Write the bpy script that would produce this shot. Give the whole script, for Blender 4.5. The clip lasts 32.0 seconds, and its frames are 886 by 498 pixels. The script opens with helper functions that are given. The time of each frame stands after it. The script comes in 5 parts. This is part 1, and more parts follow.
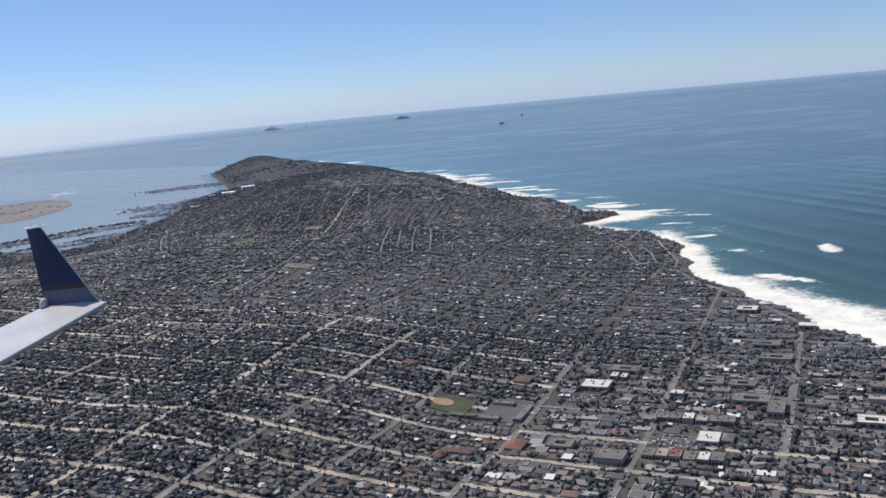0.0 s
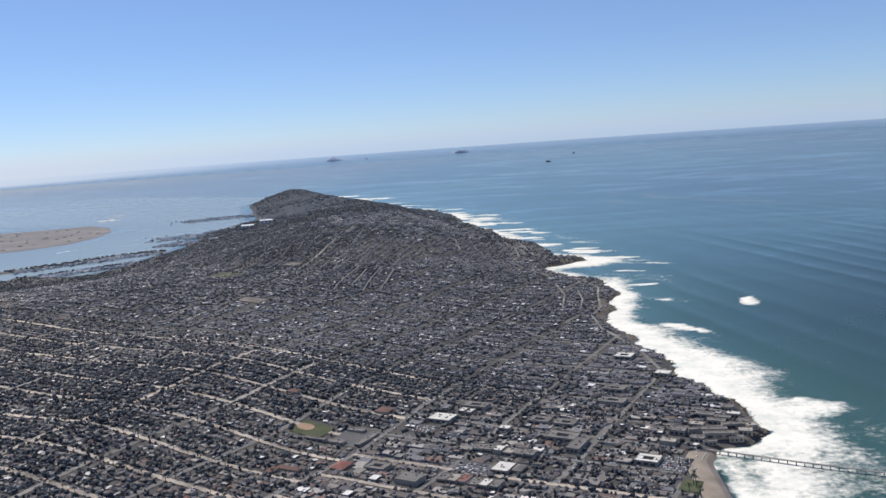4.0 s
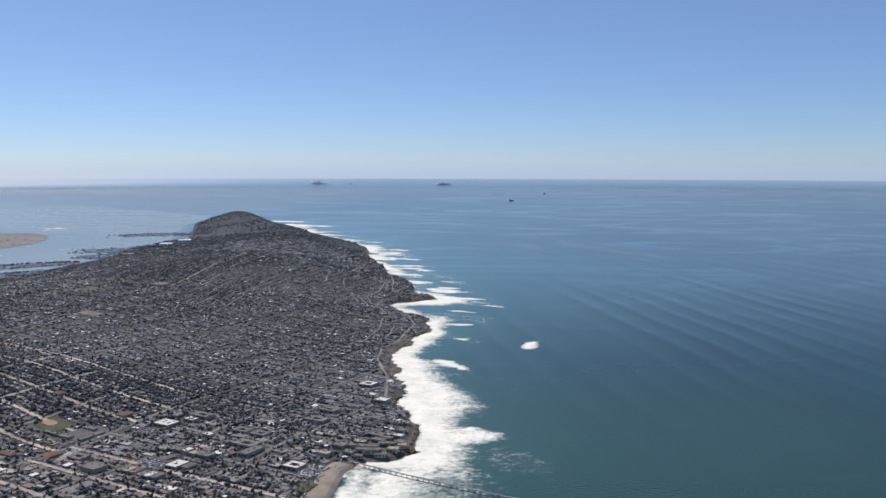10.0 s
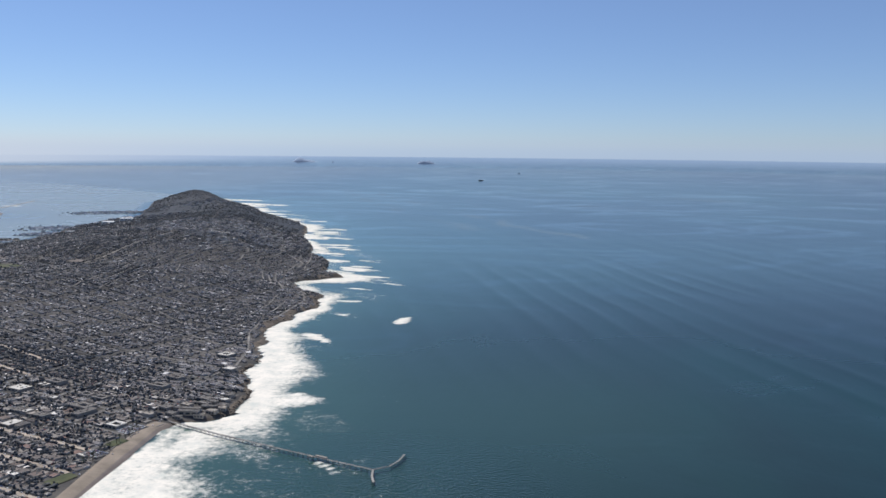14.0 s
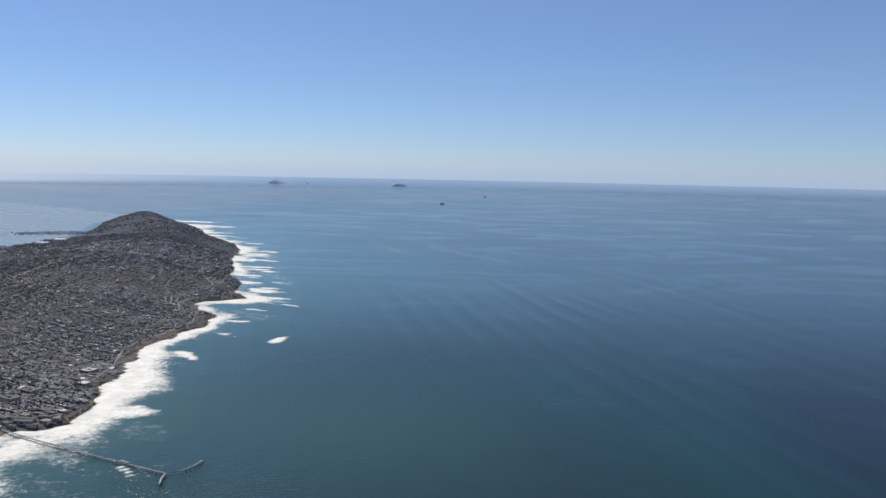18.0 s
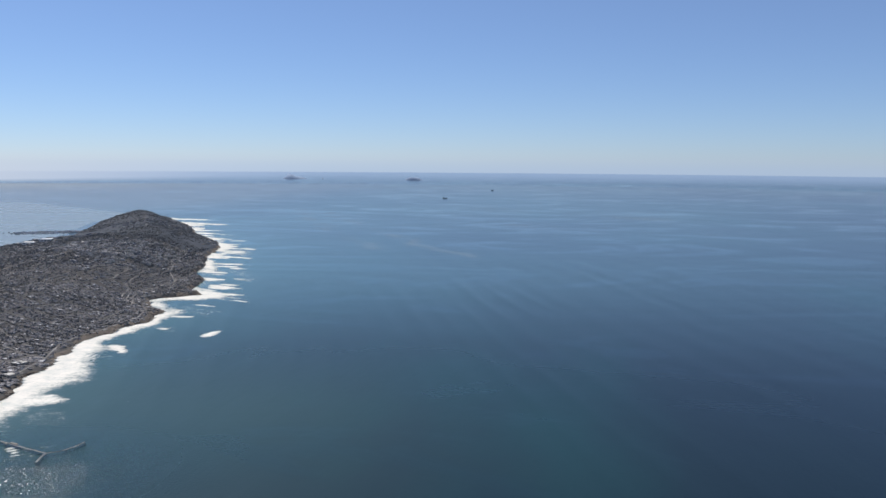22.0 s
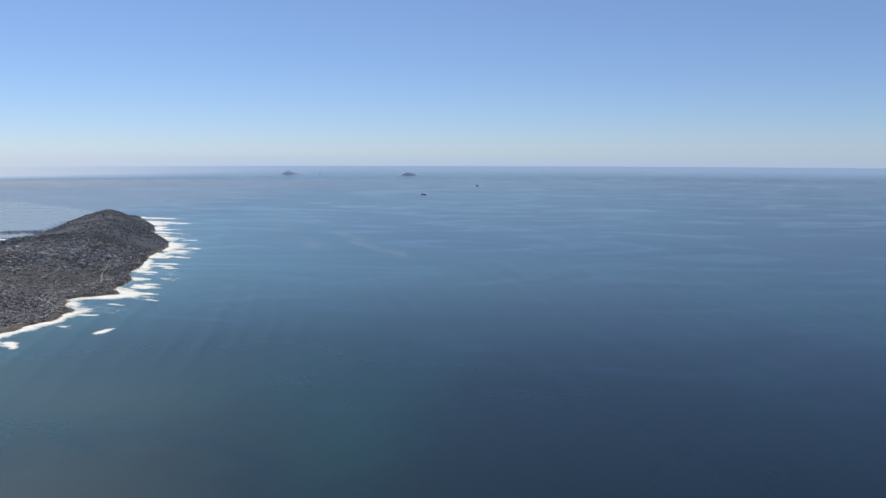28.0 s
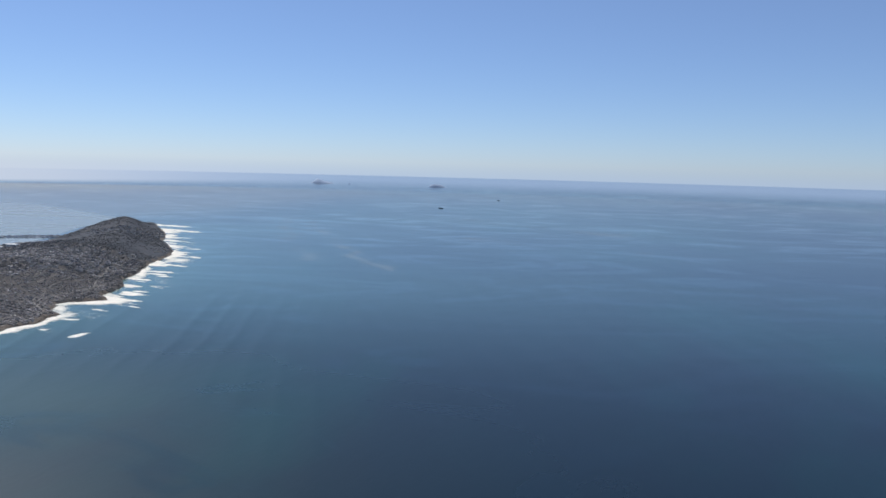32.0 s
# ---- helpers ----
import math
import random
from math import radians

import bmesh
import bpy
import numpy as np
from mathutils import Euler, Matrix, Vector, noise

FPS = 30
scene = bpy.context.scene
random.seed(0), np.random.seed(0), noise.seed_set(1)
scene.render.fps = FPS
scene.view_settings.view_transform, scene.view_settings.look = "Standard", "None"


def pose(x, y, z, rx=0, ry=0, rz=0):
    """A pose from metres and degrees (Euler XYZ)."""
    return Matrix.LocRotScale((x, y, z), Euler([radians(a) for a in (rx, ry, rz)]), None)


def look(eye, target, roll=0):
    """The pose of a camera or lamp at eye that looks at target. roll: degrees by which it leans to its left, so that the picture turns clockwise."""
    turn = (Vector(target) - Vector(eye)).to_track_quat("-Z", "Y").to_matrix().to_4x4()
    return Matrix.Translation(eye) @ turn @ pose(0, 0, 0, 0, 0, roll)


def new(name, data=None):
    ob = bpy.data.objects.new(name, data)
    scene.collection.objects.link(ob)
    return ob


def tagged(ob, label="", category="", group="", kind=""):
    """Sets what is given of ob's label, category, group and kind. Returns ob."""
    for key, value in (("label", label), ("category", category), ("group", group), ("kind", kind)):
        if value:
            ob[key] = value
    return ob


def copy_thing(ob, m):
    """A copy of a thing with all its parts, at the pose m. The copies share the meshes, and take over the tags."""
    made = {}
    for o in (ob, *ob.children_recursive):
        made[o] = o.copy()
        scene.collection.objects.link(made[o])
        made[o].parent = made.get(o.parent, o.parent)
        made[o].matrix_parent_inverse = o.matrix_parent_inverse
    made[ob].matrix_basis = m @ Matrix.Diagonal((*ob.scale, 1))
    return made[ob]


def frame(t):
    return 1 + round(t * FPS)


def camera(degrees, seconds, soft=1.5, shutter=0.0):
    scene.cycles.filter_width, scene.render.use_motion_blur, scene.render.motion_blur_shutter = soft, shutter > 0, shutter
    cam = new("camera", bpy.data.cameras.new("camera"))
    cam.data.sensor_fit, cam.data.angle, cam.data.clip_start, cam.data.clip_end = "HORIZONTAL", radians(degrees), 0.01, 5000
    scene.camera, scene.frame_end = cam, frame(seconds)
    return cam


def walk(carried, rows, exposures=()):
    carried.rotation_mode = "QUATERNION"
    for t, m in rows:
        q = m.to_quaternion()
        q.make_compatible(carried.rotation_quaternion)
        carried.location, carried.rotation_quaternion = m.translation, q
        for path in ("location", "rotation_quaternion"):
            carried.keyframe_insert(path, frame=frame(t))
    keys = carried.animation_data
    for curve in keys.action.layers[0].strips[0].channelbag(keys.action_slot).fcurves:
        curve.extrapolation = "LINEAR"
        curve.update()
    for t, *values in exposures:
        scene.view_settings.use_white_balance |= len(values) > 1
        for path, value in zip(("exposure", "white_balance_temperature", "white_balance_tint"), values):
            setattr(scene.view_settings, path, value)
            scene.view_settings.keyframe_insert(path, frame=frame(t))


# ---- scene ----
cam = camera(53.97, 32.0, 1.55)

# One unit stands for about 100 m: the view runs from the near streets to islands 40 km off.

# ---- camera path: seconds, x, y, z, yaw to the left, pitch, roll ----
PATH = [
    (0, 0.169, -0.107, 5.714, 3.480, -9.795, -5.285),
    (0.5, 0.691, -0.348, 5.758, 3.513, -9.981, -5.335),
    (1, 1.216, -0.588, 5.801, 3.709, -9.935, -5.300),
    (1.5, 1.746, -0.825, 5.844, 3.906, -9.787, -5.222),
    (2, 2.279, -1.060, 5.886, 4.057, -9.717, -5.174),
    (2.5, 2.817, -1.293, 5.928, 4.281, -9.752, -5.198),
    (3, 3.358, -1.524, 5.970, 5.280, -9.409, -5.184),
    (3.5, 3.903, -1.754, 6.012, 6.966, -8.257, -4.837),
    (5.5, 6.117, -2.652, 6.177, 8.272, -6.330, -2.914),
    (6, 6.678, -2.873, 6.218, 9.068, -6.541, -2.928),
    (6.5, 7.243, -3.092, 6.260, 8.868, -6.875, -2.846),
    (7, 7.810, -3.310, 6.301, 8.325, -6.914, -2.592),
    (7.5, 8.380, -3.526, 6.343, 7.828, -6.802, -2.188),
    (8, 8.953, -3.741, 6.384, 7.271, -6.650, -1.655),
    (8.5, 9.528, -3.955, 6.427, 6.764, -6.714, -1.110),
    (9, 10.106, -4.168, 6.469, 6.653, -6.347, -0.651),
    (9.5, 10.686, -4.379, 6.512, 6.825, -5.867, -0.301),
    (10, 11.269, -4.590, 6.555, 7.008, -5.368, 0.111),
    (10.5, 11.853, -4.799, 6.598, 6.721, -5.311, 0.488),
    (11, 12.440, -5.008, 6.642, 6.029, -5.493, 0.790),
    (11.5, 13.028, -5.216, 6.687, 6.063, -6.031, 1.021),
    (12, 13.619, -5.423, 6.732, 6.194, -6.603, 1.179),
    (12.5, 14.211, -5.630, 6.777, 6.396, -6.708, 1.188),
    (13, 14.804, -5.836, 6.824, 6.861, -6.684, 0.988),
    (13.5, 15.400, -6.041, 6.871, 6.834, -6.954, 0.698),
    (14, 15.996, -6.246, 6.919, 6.460, -6.788, 0.542),
    (14.5, 16.594, -6.451, 6.967, 6.228, -6.183, 0.581),
    (15, 17.193, -6.655, 7.017, 5.596, -5.290, 0.817),
    (15.5, 17.793, -6.859, 7.067, 5.343, -4.677, 1.122),
    (17.5, 20.201, -7.675, 7.278, 5.550, -5.207, 1.119),
    (18, 20.805, -7.879, 7.333, 5.379, -5.343, 1.130),
    (18.5, 21.409, -8.083, 7.390, 5.289, -5.406, 1.099),
    (19, 22.014, -8.287, 7.448, 5.377, -5.606, 1.039),
    (19.5, 22.618, -8.492, 7.507, 5.801, -5.732, 0.796),
    (20, 23.223, -8.697, 7.567, 6.798, -5.210, 0.551),
    (20.5, 23.827, -8.902, 7.629, 7.374, -5.121, 0.347),
    (21, 24.432, -9.109, 7.692, 7.281, -5.324, 0.271),
    (21.5, 25.036, -9.315, 7.756, 7.135, -5.666, 0.317),
    (22, 25.640, -9.523, 7.822, 7.065, -5.837, 0.387),
    (22.5, 26.244, -9.731, 7.890, 7.230, -6.070, 0.365),
    (23, 26.847, -9.940, 7.959, 7.816, -6.133, 0.261),
    (23.5, 27.449, -10.149, 8.029, 8.405, -6.159, 0.249),
    (24, 28.050, -10.360, 8.102, 8.570, -5.831, 0.279),
    (24.5, 28.651, -10.572, 8.176, 8.570, -5.317, 0.419),
    (25, 29.251, -10.785, 8.251, 8.367, -5.216, 0.613),
    (25.5, 29.849, -10.999, 8.329, 8.309, -5.211, 0.834),
    (27.5, 32.230, -11.868, 8.658, 7.967, -6.289, 0.029),
    (28, 32.821, -12.089, 8.745, 7.777, -6.321, 0.076),
    (28.5, 33.411, -12.311, 8.834, 7.605, -6.097, 0.172),
    (29, 33.999, -12.535, 8.926, 7.481, -5.896, 0.298),
    (29.5, 34.585, -12.761, 9.019, 7.396, -5.840, 0.420),
    (30, 35.168, -12.989, 9.115, 7.643, -5.814, 0.537),
    (30.5, 35.750, -13.218, 9.213, 8.730, -5.813, 0.691),
    (31, 36.329, -13.450, 9.313, 10.219, -5.355, 0.898),
    (31.5, 36.906, -13.683, 9.416, 10.634, -5.273, 1.156),
    (32, 37.481, -13.919, 9.521, 10.154, -5.607, 1.446),
]


def aim(x, y, z, yaw, pitch, roll):
    a, b = radians(yaw), radians(pitch)
    return look((x, y, z), (x - math.sin(a) * math.cos(b), y + math.cos(a) * math.cos(b), z + math.sin(b)), roll)


walk(cam, [(t, aim(*row)) for t, *row in PATH], [(0.0, 0.05, 5800, 12), (3.0, 0.07, 5800, 12), (6.5, 0.08, 5800, 12), (8.0, -0.05, 5800, 12), (10.0, -0.02, 5800, 12), (12.0, -0.05, 5800, 12), (18.0, -0.07, 5800, 12), (24.0, -0.03, 5800, 12), (32.0, -0.02, 5800, 12)])

# ---- sky and sun ----
SUN_LEFT, SUN_UP = radians(52), radians(50)
world = bpy.data.worlds.new("sky")
scene.world = world
world.use_nodes = True
wn, wl = world.node_tree.nodes, world.node_tree.links
sky = wn.new("ShaderNodeTexSky")
sky.sky_type, sky.sun_disc = "NISHITA", False
sky.sun_elevation, sky.sun_rotation = SUN_UP, -SUN_LEFT
sky.altitude, sky.air_density, sky.dust_density, sky.ozone_density = 600, 0.75, 0.25, 6.0
veil = wn.new("ShaderNodeMix")
veil.data_type = "RGBA"
veil.inputs[0].default_value = 0.2
wl.new(sky.outputs[0], veil.inputs[6])
veil.inputs[7].default_value = (5.3, 6.25, 8.2, 1)
wl.new(veil.outputs[2], wn["Background"].inputs[0])
wn["Background"].inputs[1].default_value = 0.09
lamp = bpy.data.lights.new("sun", "SUN")
lamp.energy, lamp.angle, lamp.color = 4.5, radians(0.53), (1.0, 0.88, 0.71)
toward = Vector((-math.sin(SUN_LEFT) * math.cos(SUN_UP), math.cos(SUN_LEFT) * math.cos(SUN_UP), math.sin(SUN_UP)))
new("sun", lamp).matrix_world = look(toward * 60, (0, 0, 0))


# ---- materials ----
def material(name):
    m = bpy.data.materials.new(name)
    m.use_nodes = True
    return m, m.node_tree.nodes, m.node_tree.links, m.node_tree.nodes["Principled BSDF"]


def ramp(nodes, stops, constant=False):
    r = nodes.new("ShaderNodeValToRGB")
    r.color_ramp.interpolation = "CONSTANT" if constant else "LINEAR"
    e = r.color_ramp.elements
    while len(e) < len(stops):
        e.new(0.5)
    for k, (at, c) in enumerate(stops):
        e[k].position, e[k].color = at, (*c, 1)
    return r


def tex(nodes, links, scale, detail=3.0, rough=0.55, stretch=None, turn=0.0):
    """Noise in world units."""
    c, n = nodes.new("ShaderNodeNewGeometry"), nodes.new("ShaderNodeTexNoise")
    n.inputs["Scale"].default_value, n.inputs["Detail"].default_value, n.inputs["Roughness"].default_value = scale, detail, rough
    if stretch:
        p = nodes.new("ShaderNodeMapping")
        p.inputs["Rotation"].default_value[2] = turn
        p.inputs["Scale"].default_value = stretch
        links.new(c.outputs["Position"], p.inputs["Vector"])
        links.new(p.outputs[0], n.inputs["Vector"])
    else:
        links.new(c.outputs["Position"], n.inputs["Vector"])
    return n.outputs["Fac"]


def math_node(nodes, links, op, a, b=None, clamp=False):
    n = nodes.new("ShaderNodeMath")
    n.operation, n.use_clamp = op, clamp
    for k, v in enumerate((a, b)):
        if isinstance(v, (int, float)):
            n.inputs[k].default_value = v
        elif v is not None:
            links.new(v, n.inputs[k])
    return n.outputs[0]


def blend(nodes, links, fac, a, b, kind="MIX"):
    n = nodes.new("ShaderNodeMix")
    n.data_type, n.blend_type = "RGBA", kind
    for key, v in ((0, fac), (6, a), (7, b)):
        if isinstance(v, (int, float)):
            n.inputs[key].default_value = v
        elif isinstance(v, tuple):
            n.inputs[key].default_value = (*v, 1)
        else:
            links.new(v, n.inputs[key])
    return n.outputs[2]


def bump(nodes, links, bsdf, height, strength, distance):
    b = nodes.new("ShaderNodeBump")
    b.inputs["Strength"].default_value, b.inputs["Distance"].default_value = strength, distance
    links.new(height, b.inputs["Height"])
    links.new(b.outputs[0], bsdf.inputs["Normal"])


def mottled(name, stops, scale, fine, rough=0.9, relief=0.0, spread=0.35):
    """A matt surface whose colour varies in two sizes of patches."""
    m, n, l, b = material(name)
    r = ramp(n, stops)
    l.new(tex(n, l, scale, 4), r.inputs[0])
    g = tex(n, l, fine, 3)
    k = math_node(n, l, "MULTIPLY_ADD", g, 2 * spread)
    k.node.inputs[2].default_value = 1 - spread
    l.new(blend(n, l, 1.0, r.outputs[0], k, "MULTIPLY"), b.inputs["Base Color"])
    b.inputs["Roughness"].default_value = rough
    b.inputs["Specular IOR Level"].default_value = 0.25
    if relief:
        bump(n, l, b, g, 0.6, relief)
    return m


def varied(name, stops, source, rough=0.85, fine=25.0, spread=0.25, spec=0.3):
    """One colour a piece, drawn from a table by chance, with a little dirt."""
    m, n, l, b = material(name)
    r = ramp(n, stops, True)
    if source == "object":
        l.new(n.new("ShaderNodeObjectInfo").outputs["Random"], r.inputs[0])
    else:
        l.new(n.new("ShaderNodeNewGeometry").outputs["Random Per Island"], r.inputs[0])
    k = math_node(n, l, "MULTIPLY_ADD", tex(n, l, fine, 2), 2 * spread)
    k.node.inputs[2].default_value = 1 - spread
    l.new(blend(n, l, 1.0, r.outputs[0], k, "MULTIPLY"), b.inputs["Base Color"])
    b.inputs["Roughness"].default_value = rough
    b.inputs["Specular IOR Level"].default_value = spec
    return m


ROOFS = [(0.0, (0.106, 0.09, 0.082)), (0.16, (0.15, 0.131, 0.118)), (0.32, (0.080, 0.077, 0.084)), (0.44, (0.208, 0.19, 0.172)),
         (0.58, (0.126, 0.097, 0.084)), (0.70, (0.155, 0.152, 0.16)), (0.80, (0.32, 0.297, 0.268)), (0.9, (0.18, 0.112, 0.09)), (0.953, (0.66, 0.63, 0.58))]
WALLS = [(0.0, (0.39, 0.345, 0.295)), (0.2, (0.49, 0.46, 0.42)), (0.4, (0.25, 0.226, 0.2)), (0.6, (0.54, 0.49, 0.42)), (0.8, (0.19, 0.19, 0.205))]
# leaf greens lightened and blued, which puts some haze into the foliage colour
HAZY_LEAVES = [(0.0, (0.056, 0.067, 0.079)), (0.3, (0.073, 0.081, 0.086)), (0.55, (0.053, 0.064, 0.08)), (0.75, (0.084, 0.088, 0.09)), (0.9, (0.1, 0.096, 0.093))]
M_LAND = mottled("dry_ground", [(0.3, (0.055, 0.054, 0.053)), (0.5, (0.078, 0.075, 0.071)), (0.7, (0.13, 0.12, 0.11))], 0.9, 9.0)
M_ROCK = mottled("sandstone_cliff", [(0.35, (0.072, 0.062, 0.052)), (0.65, (0.2, 0.168, 0.132))], 2.2, 14.0, relief=0.05)
M_SAND = mottled("beach_sand", [(0.35, (0.23, 0.195, 0.152)), (0.65, (0.33, 0.28, 0.222))], 2.0, 15.0, spread=0.12)
M_WET = mottled("wet_sand", [(0.35, (0.17, 0.14, 0.115)), (0.65, (0.24, 0.2, 0.165))], 2.0, 15.0, rough=0.45, spread=0.12)
M_GRASS = mottled("lawn", [(0.35, (0.058, 0.072, 0.036)), (0.65, (0.092, 0.1, 0.052))], 4.0, 30.0)
M_DIRT = mottled("infield_clay", [(0.35, (0.3, 0.21, 0.135)), (0.65, (0.37, 0.26, 0.17))], 5.0, 30.0, spread=0.1)
M_ROAD = mottled("street_paving", [(0.28, (0.16, 0.142, 0.12)), (0.44, (0.31, 0.268, 0.22)), (0.62, (0.52, 0.45, 0.365))], 0.9, 12.0)
M_ASPH = mottled("street_asphalt", [(0.3, (0.125, 0.12, 0.113)), (0.7, (0.22, 0.21, 0.195))], 0.8, 12.0)
M_LOT = mottled("asphalt_lot", [(0.3, (0.085, 0.085, 0.088)), (0.7, (0.13, 0.128, 0.125))], 3.0, 20.0)
M_CONC = mottled("pier_concrete", [(0.3, (0.3, 0.285, 0.26)), (0.7, (0.42, 0.4, 0.37))], 4.0, 30.0)
M_PILE = mottled("wet_pile", [(0.3, (0.1, 0.095, 0.085)), (0.7, (0.17, 0.16, 0.145))], 6.0, 40.0)
M_ROOF_S = varied("roof_mix", ROOFS, "island", rough=0.72, spec=0.35)
M_WALL_S = varied("wall_mix", WALLS, "island")
# roof colours dulled and blued to stand in for haze over the hill
HAZY_HILL_ROOFS = [(0.0, (0.082, 0.080, 0.089)), (0.27, (0.112, 0.109, 0.118)), (0.47, (0.068, 0.07, 0.083)), (0.63, (0.157, 0.153, 0.159)), (0.77, (0.1, 0.088, 0.088)), (0.87, (0.27, 0.262, 0.264)), (0.952, (0.6, 0.588, 0.572))]
M_ROOF_H = varied("hazy_hill_roof_mix", HAZY_HILL_ROOFS, "island", rough=0.68, spec=0.4)
M_ROOF_O = varied("roof_single", ROOFS, "object")
M_WALL_O = varied("wall_single", WALLS, "object")
M_LEAF_S = varied("foliage_mix", HAZY_LEAVES, "island", fine=40.0, spread=0.3)
M_LEAF_O = varied("foliage_single", HAZY_LEAVES, "object", fine=40.0, spread=0.45)
M_BARK = mottled("bark", [(0.3, (0.09, 0.07, 0.05)), (0.7, (0.15, 0.12, 0.09))], 20.0, 80.0)
M_WHITE = mottled("white_roofing", [(0.3, (0.52, 0.5, 0.455)), (0.7, (0.66, 0.64, 0.585))], 4.0, 30.0, spread=0.1)
M_SHED = mottled("white_metal_shed", [(0.3, (0.72, 0.72, 0.7)), (0.7, (0.82, 0.82, 0.8))], 2.0, 12.0, spread=0.06)
M_GREY = mottled("grey_roofing", [(0.3, (0.13, 0.122, 0.113)), (0.7, (0.205, 0.193, 0.178))], 4.0, 30.0, spread=0.2)
M_TILE = mottled("clay_tile_roof", [(0.3, (0.185, 0.082, 0.068)), (0.7, (0.245, 0.112, 0.096))], 6.0, 40.0, spread=0.2)
M_TILE_OLD = mottled("weathered_tile_roof", [(0.3, (0.128, 0.08, 0.066)), (0.7, (0.175, 0.11, 0.09))], 6.0, 40.0, spread=0.25)
M_STUCCO = mottled("stucco", [(0.3, (0.27, 0.245, 0.21)), (0.7, (0.38, 0.345, 0.3))], 4.0, 30.0, spread=0.15)
M_CAR = varied("car_paint", [(0.0, (0.6, 0.6, 0.6)), (0.3, (0.04, 0.04, 0.045)), (0.5, (0.3, 0.3, 0.31)), (0.68, (0.75, 0.75, 0.74)), (0.85, (0.2, 0.04, 0.03)), (0.93, (0.05, 0.08, 0.2))], "island", rough=0.3, spread=0.05, spec=0.5)
M_BOAT = varied("boat_hulls", [(0.0, (0.75, 0.74, 0.72)), (0.45, (0.4, 0.4, 0.41)), (0.75, (0.2, 0.21, 0.23))], "island", rough=0.4, spread=0.1)
# scrub ground with a blue tint that imitates distance haze
M_HAZY_SCRUB = mottled("haze_blue_scrub", [(0.3, (0.03, 0.038, 0.05)), (0.5, (0.042, 0.05, 0.062)), (0.7, (0.062, 0.068, 0.078))], 0.5, 6.0)
M_PALE = varied("pale_roof_mix", [(0.0, (0.16, 0.16, 0.165)), (0.35, (0.3, 0.295, 0.29)), (0.6, (0.11, 0.11, 0.115)), (0.72, (0.6, 0.59, 0.57))], "island")
# rock coloured pale blue, so the islands look hazy by paint alone
M_ISLE = mottled("haze_tinted_island_rock", [(0.3, (0.25, 0.32, 0.41)), (0.7, (0.28, 0.35, 0.44))], 0.05, 0.4, spread=0.1)
M_AIRFIELD = mottled("airfield_ground", [(0.3, (0.15, 0.145, 0.145)), (0.7, (0.225, 0.21, 0.2))], 0.25, 3.0)
M_BARE = mottled("bare_school_ground", [(0.3, (0.11, 0.095, 0.085)), (0.7, (0.235, 0.205, 0.18))], 3.0, 12.0)


def sea_material():
    """Blue water with swell, wind streaks and white surf where the foam attribute is high."""
    m, n, l, b = material("sea_water")
    patch = ramp(n, [(0.3, (0.001, 0.006, 0.014)), (0.48, (0.001, 0.009, 0.015)), (0.68, (0.002, 0.032, 0.033))])
    l.new(tex(n, l, 0.05, 5, 0.6, (1.0, 0.45, 1.0), 0.3), patch.inputs[0])
    # teal of the shallows, also used to paint haze on far water
    shore = n.new("ShaderNodeAttribute")
    shore.attribute_name = "shallow_haze"
    water = blend(n, l, shore.outputs["Fac"], patch.outputs[0], (0.055, 0.132, 0.108))
    # pale tint: sun glare and haze painted into the water, plus slick lines
    glare_slick = n.new("ShaderNodeAttribute")
    glare_slick.attribute_name = "glare_slick"
    water = blend(n, l, glare_slick.outputs["Fac"], water, (0.28, 0.33, 0.318))
    foam = n.new("ShaderNodeAttribute")
    foam.attribute_name = "foam"
    fine = tex(n, l, 2.0, 8, 0.74, (0.85, 1.1, 1.0), -0.45)
    crumbs = math_node(n, l, "MULTIPLY_ADD", tex(n, l, 7.0, 4, 0.7), 1.1)
    crumbs.node.inputs[2].default_value = -0.55
    lace = math_node(n, l, "ADD", math_node(n, l, "MULTIPLY_ADD", fine, 1.2), crumbs)
    lace.node.inputs[0].links[0].from_node.inputs[2].default_value = -0.6
    white = math_node(n, l, "ADD", foam.outputs["Fac"], lace)
    edge = n.new("ShaderNodeMapRange")
    edge.interpolation_type = "SMOOTHSTEP"
    edge.inputs["From Min"].default_value, edge.inputs["From Max"].default_value = 0.28, 0.98
    l.new(white, edge.inputs["Value"])
    white = math_node(n, l, "MULTIPLY", edge.outputs[0], math_node(n, l, "MULTIPLY", foam.outputs["Fac"], 8.0, True))
    tone = ramp(n, [(0.3, (0.58, 0.62, 0.56)), (0.44, (0.74, 0.73, 0.65)), (0.6, (0.89, 0.85, 0.75))])
    l.new(tex(n, l, 1.5, 8, 0.78), tone.inputs[0])
    l.new(blend(n, l, white, water, tone.outputs[0]), b.inputs["Base Color"])
    streak = ramp(n, [(0.4, (0.19,) * 3), (0.55, (0.175,) * 3), (0.6, (0.13,) * 3), (0.65, (0.175,) * 3)])
    swirl = tex(n, l, 0.05, 7, 0.62, (0.7, 1.3, 1.0), -0.45)
    swirl.node.inputs["Distortion"].default_value = 2.6
    l.new(swirl, streak.inputs[0])
    inshore = n.new("ShaderNodeAttribute")
    inshore.attribute_name = "inshore"
    wet = math_node(n, l, "ADD", streak.outputs[0], math_node(n, l, "MULTIPLY", inshore.outputs["Fac"], 0.19))
    wet = math_node(n, l, "ADD", wet, math_node(n, l, "MULTIPLY", glare_slick.outputs["Fac"], 0.11))
    ripple = n.new("ShaderNodeAttribute")
    ripple.attribute_name = "ripple"
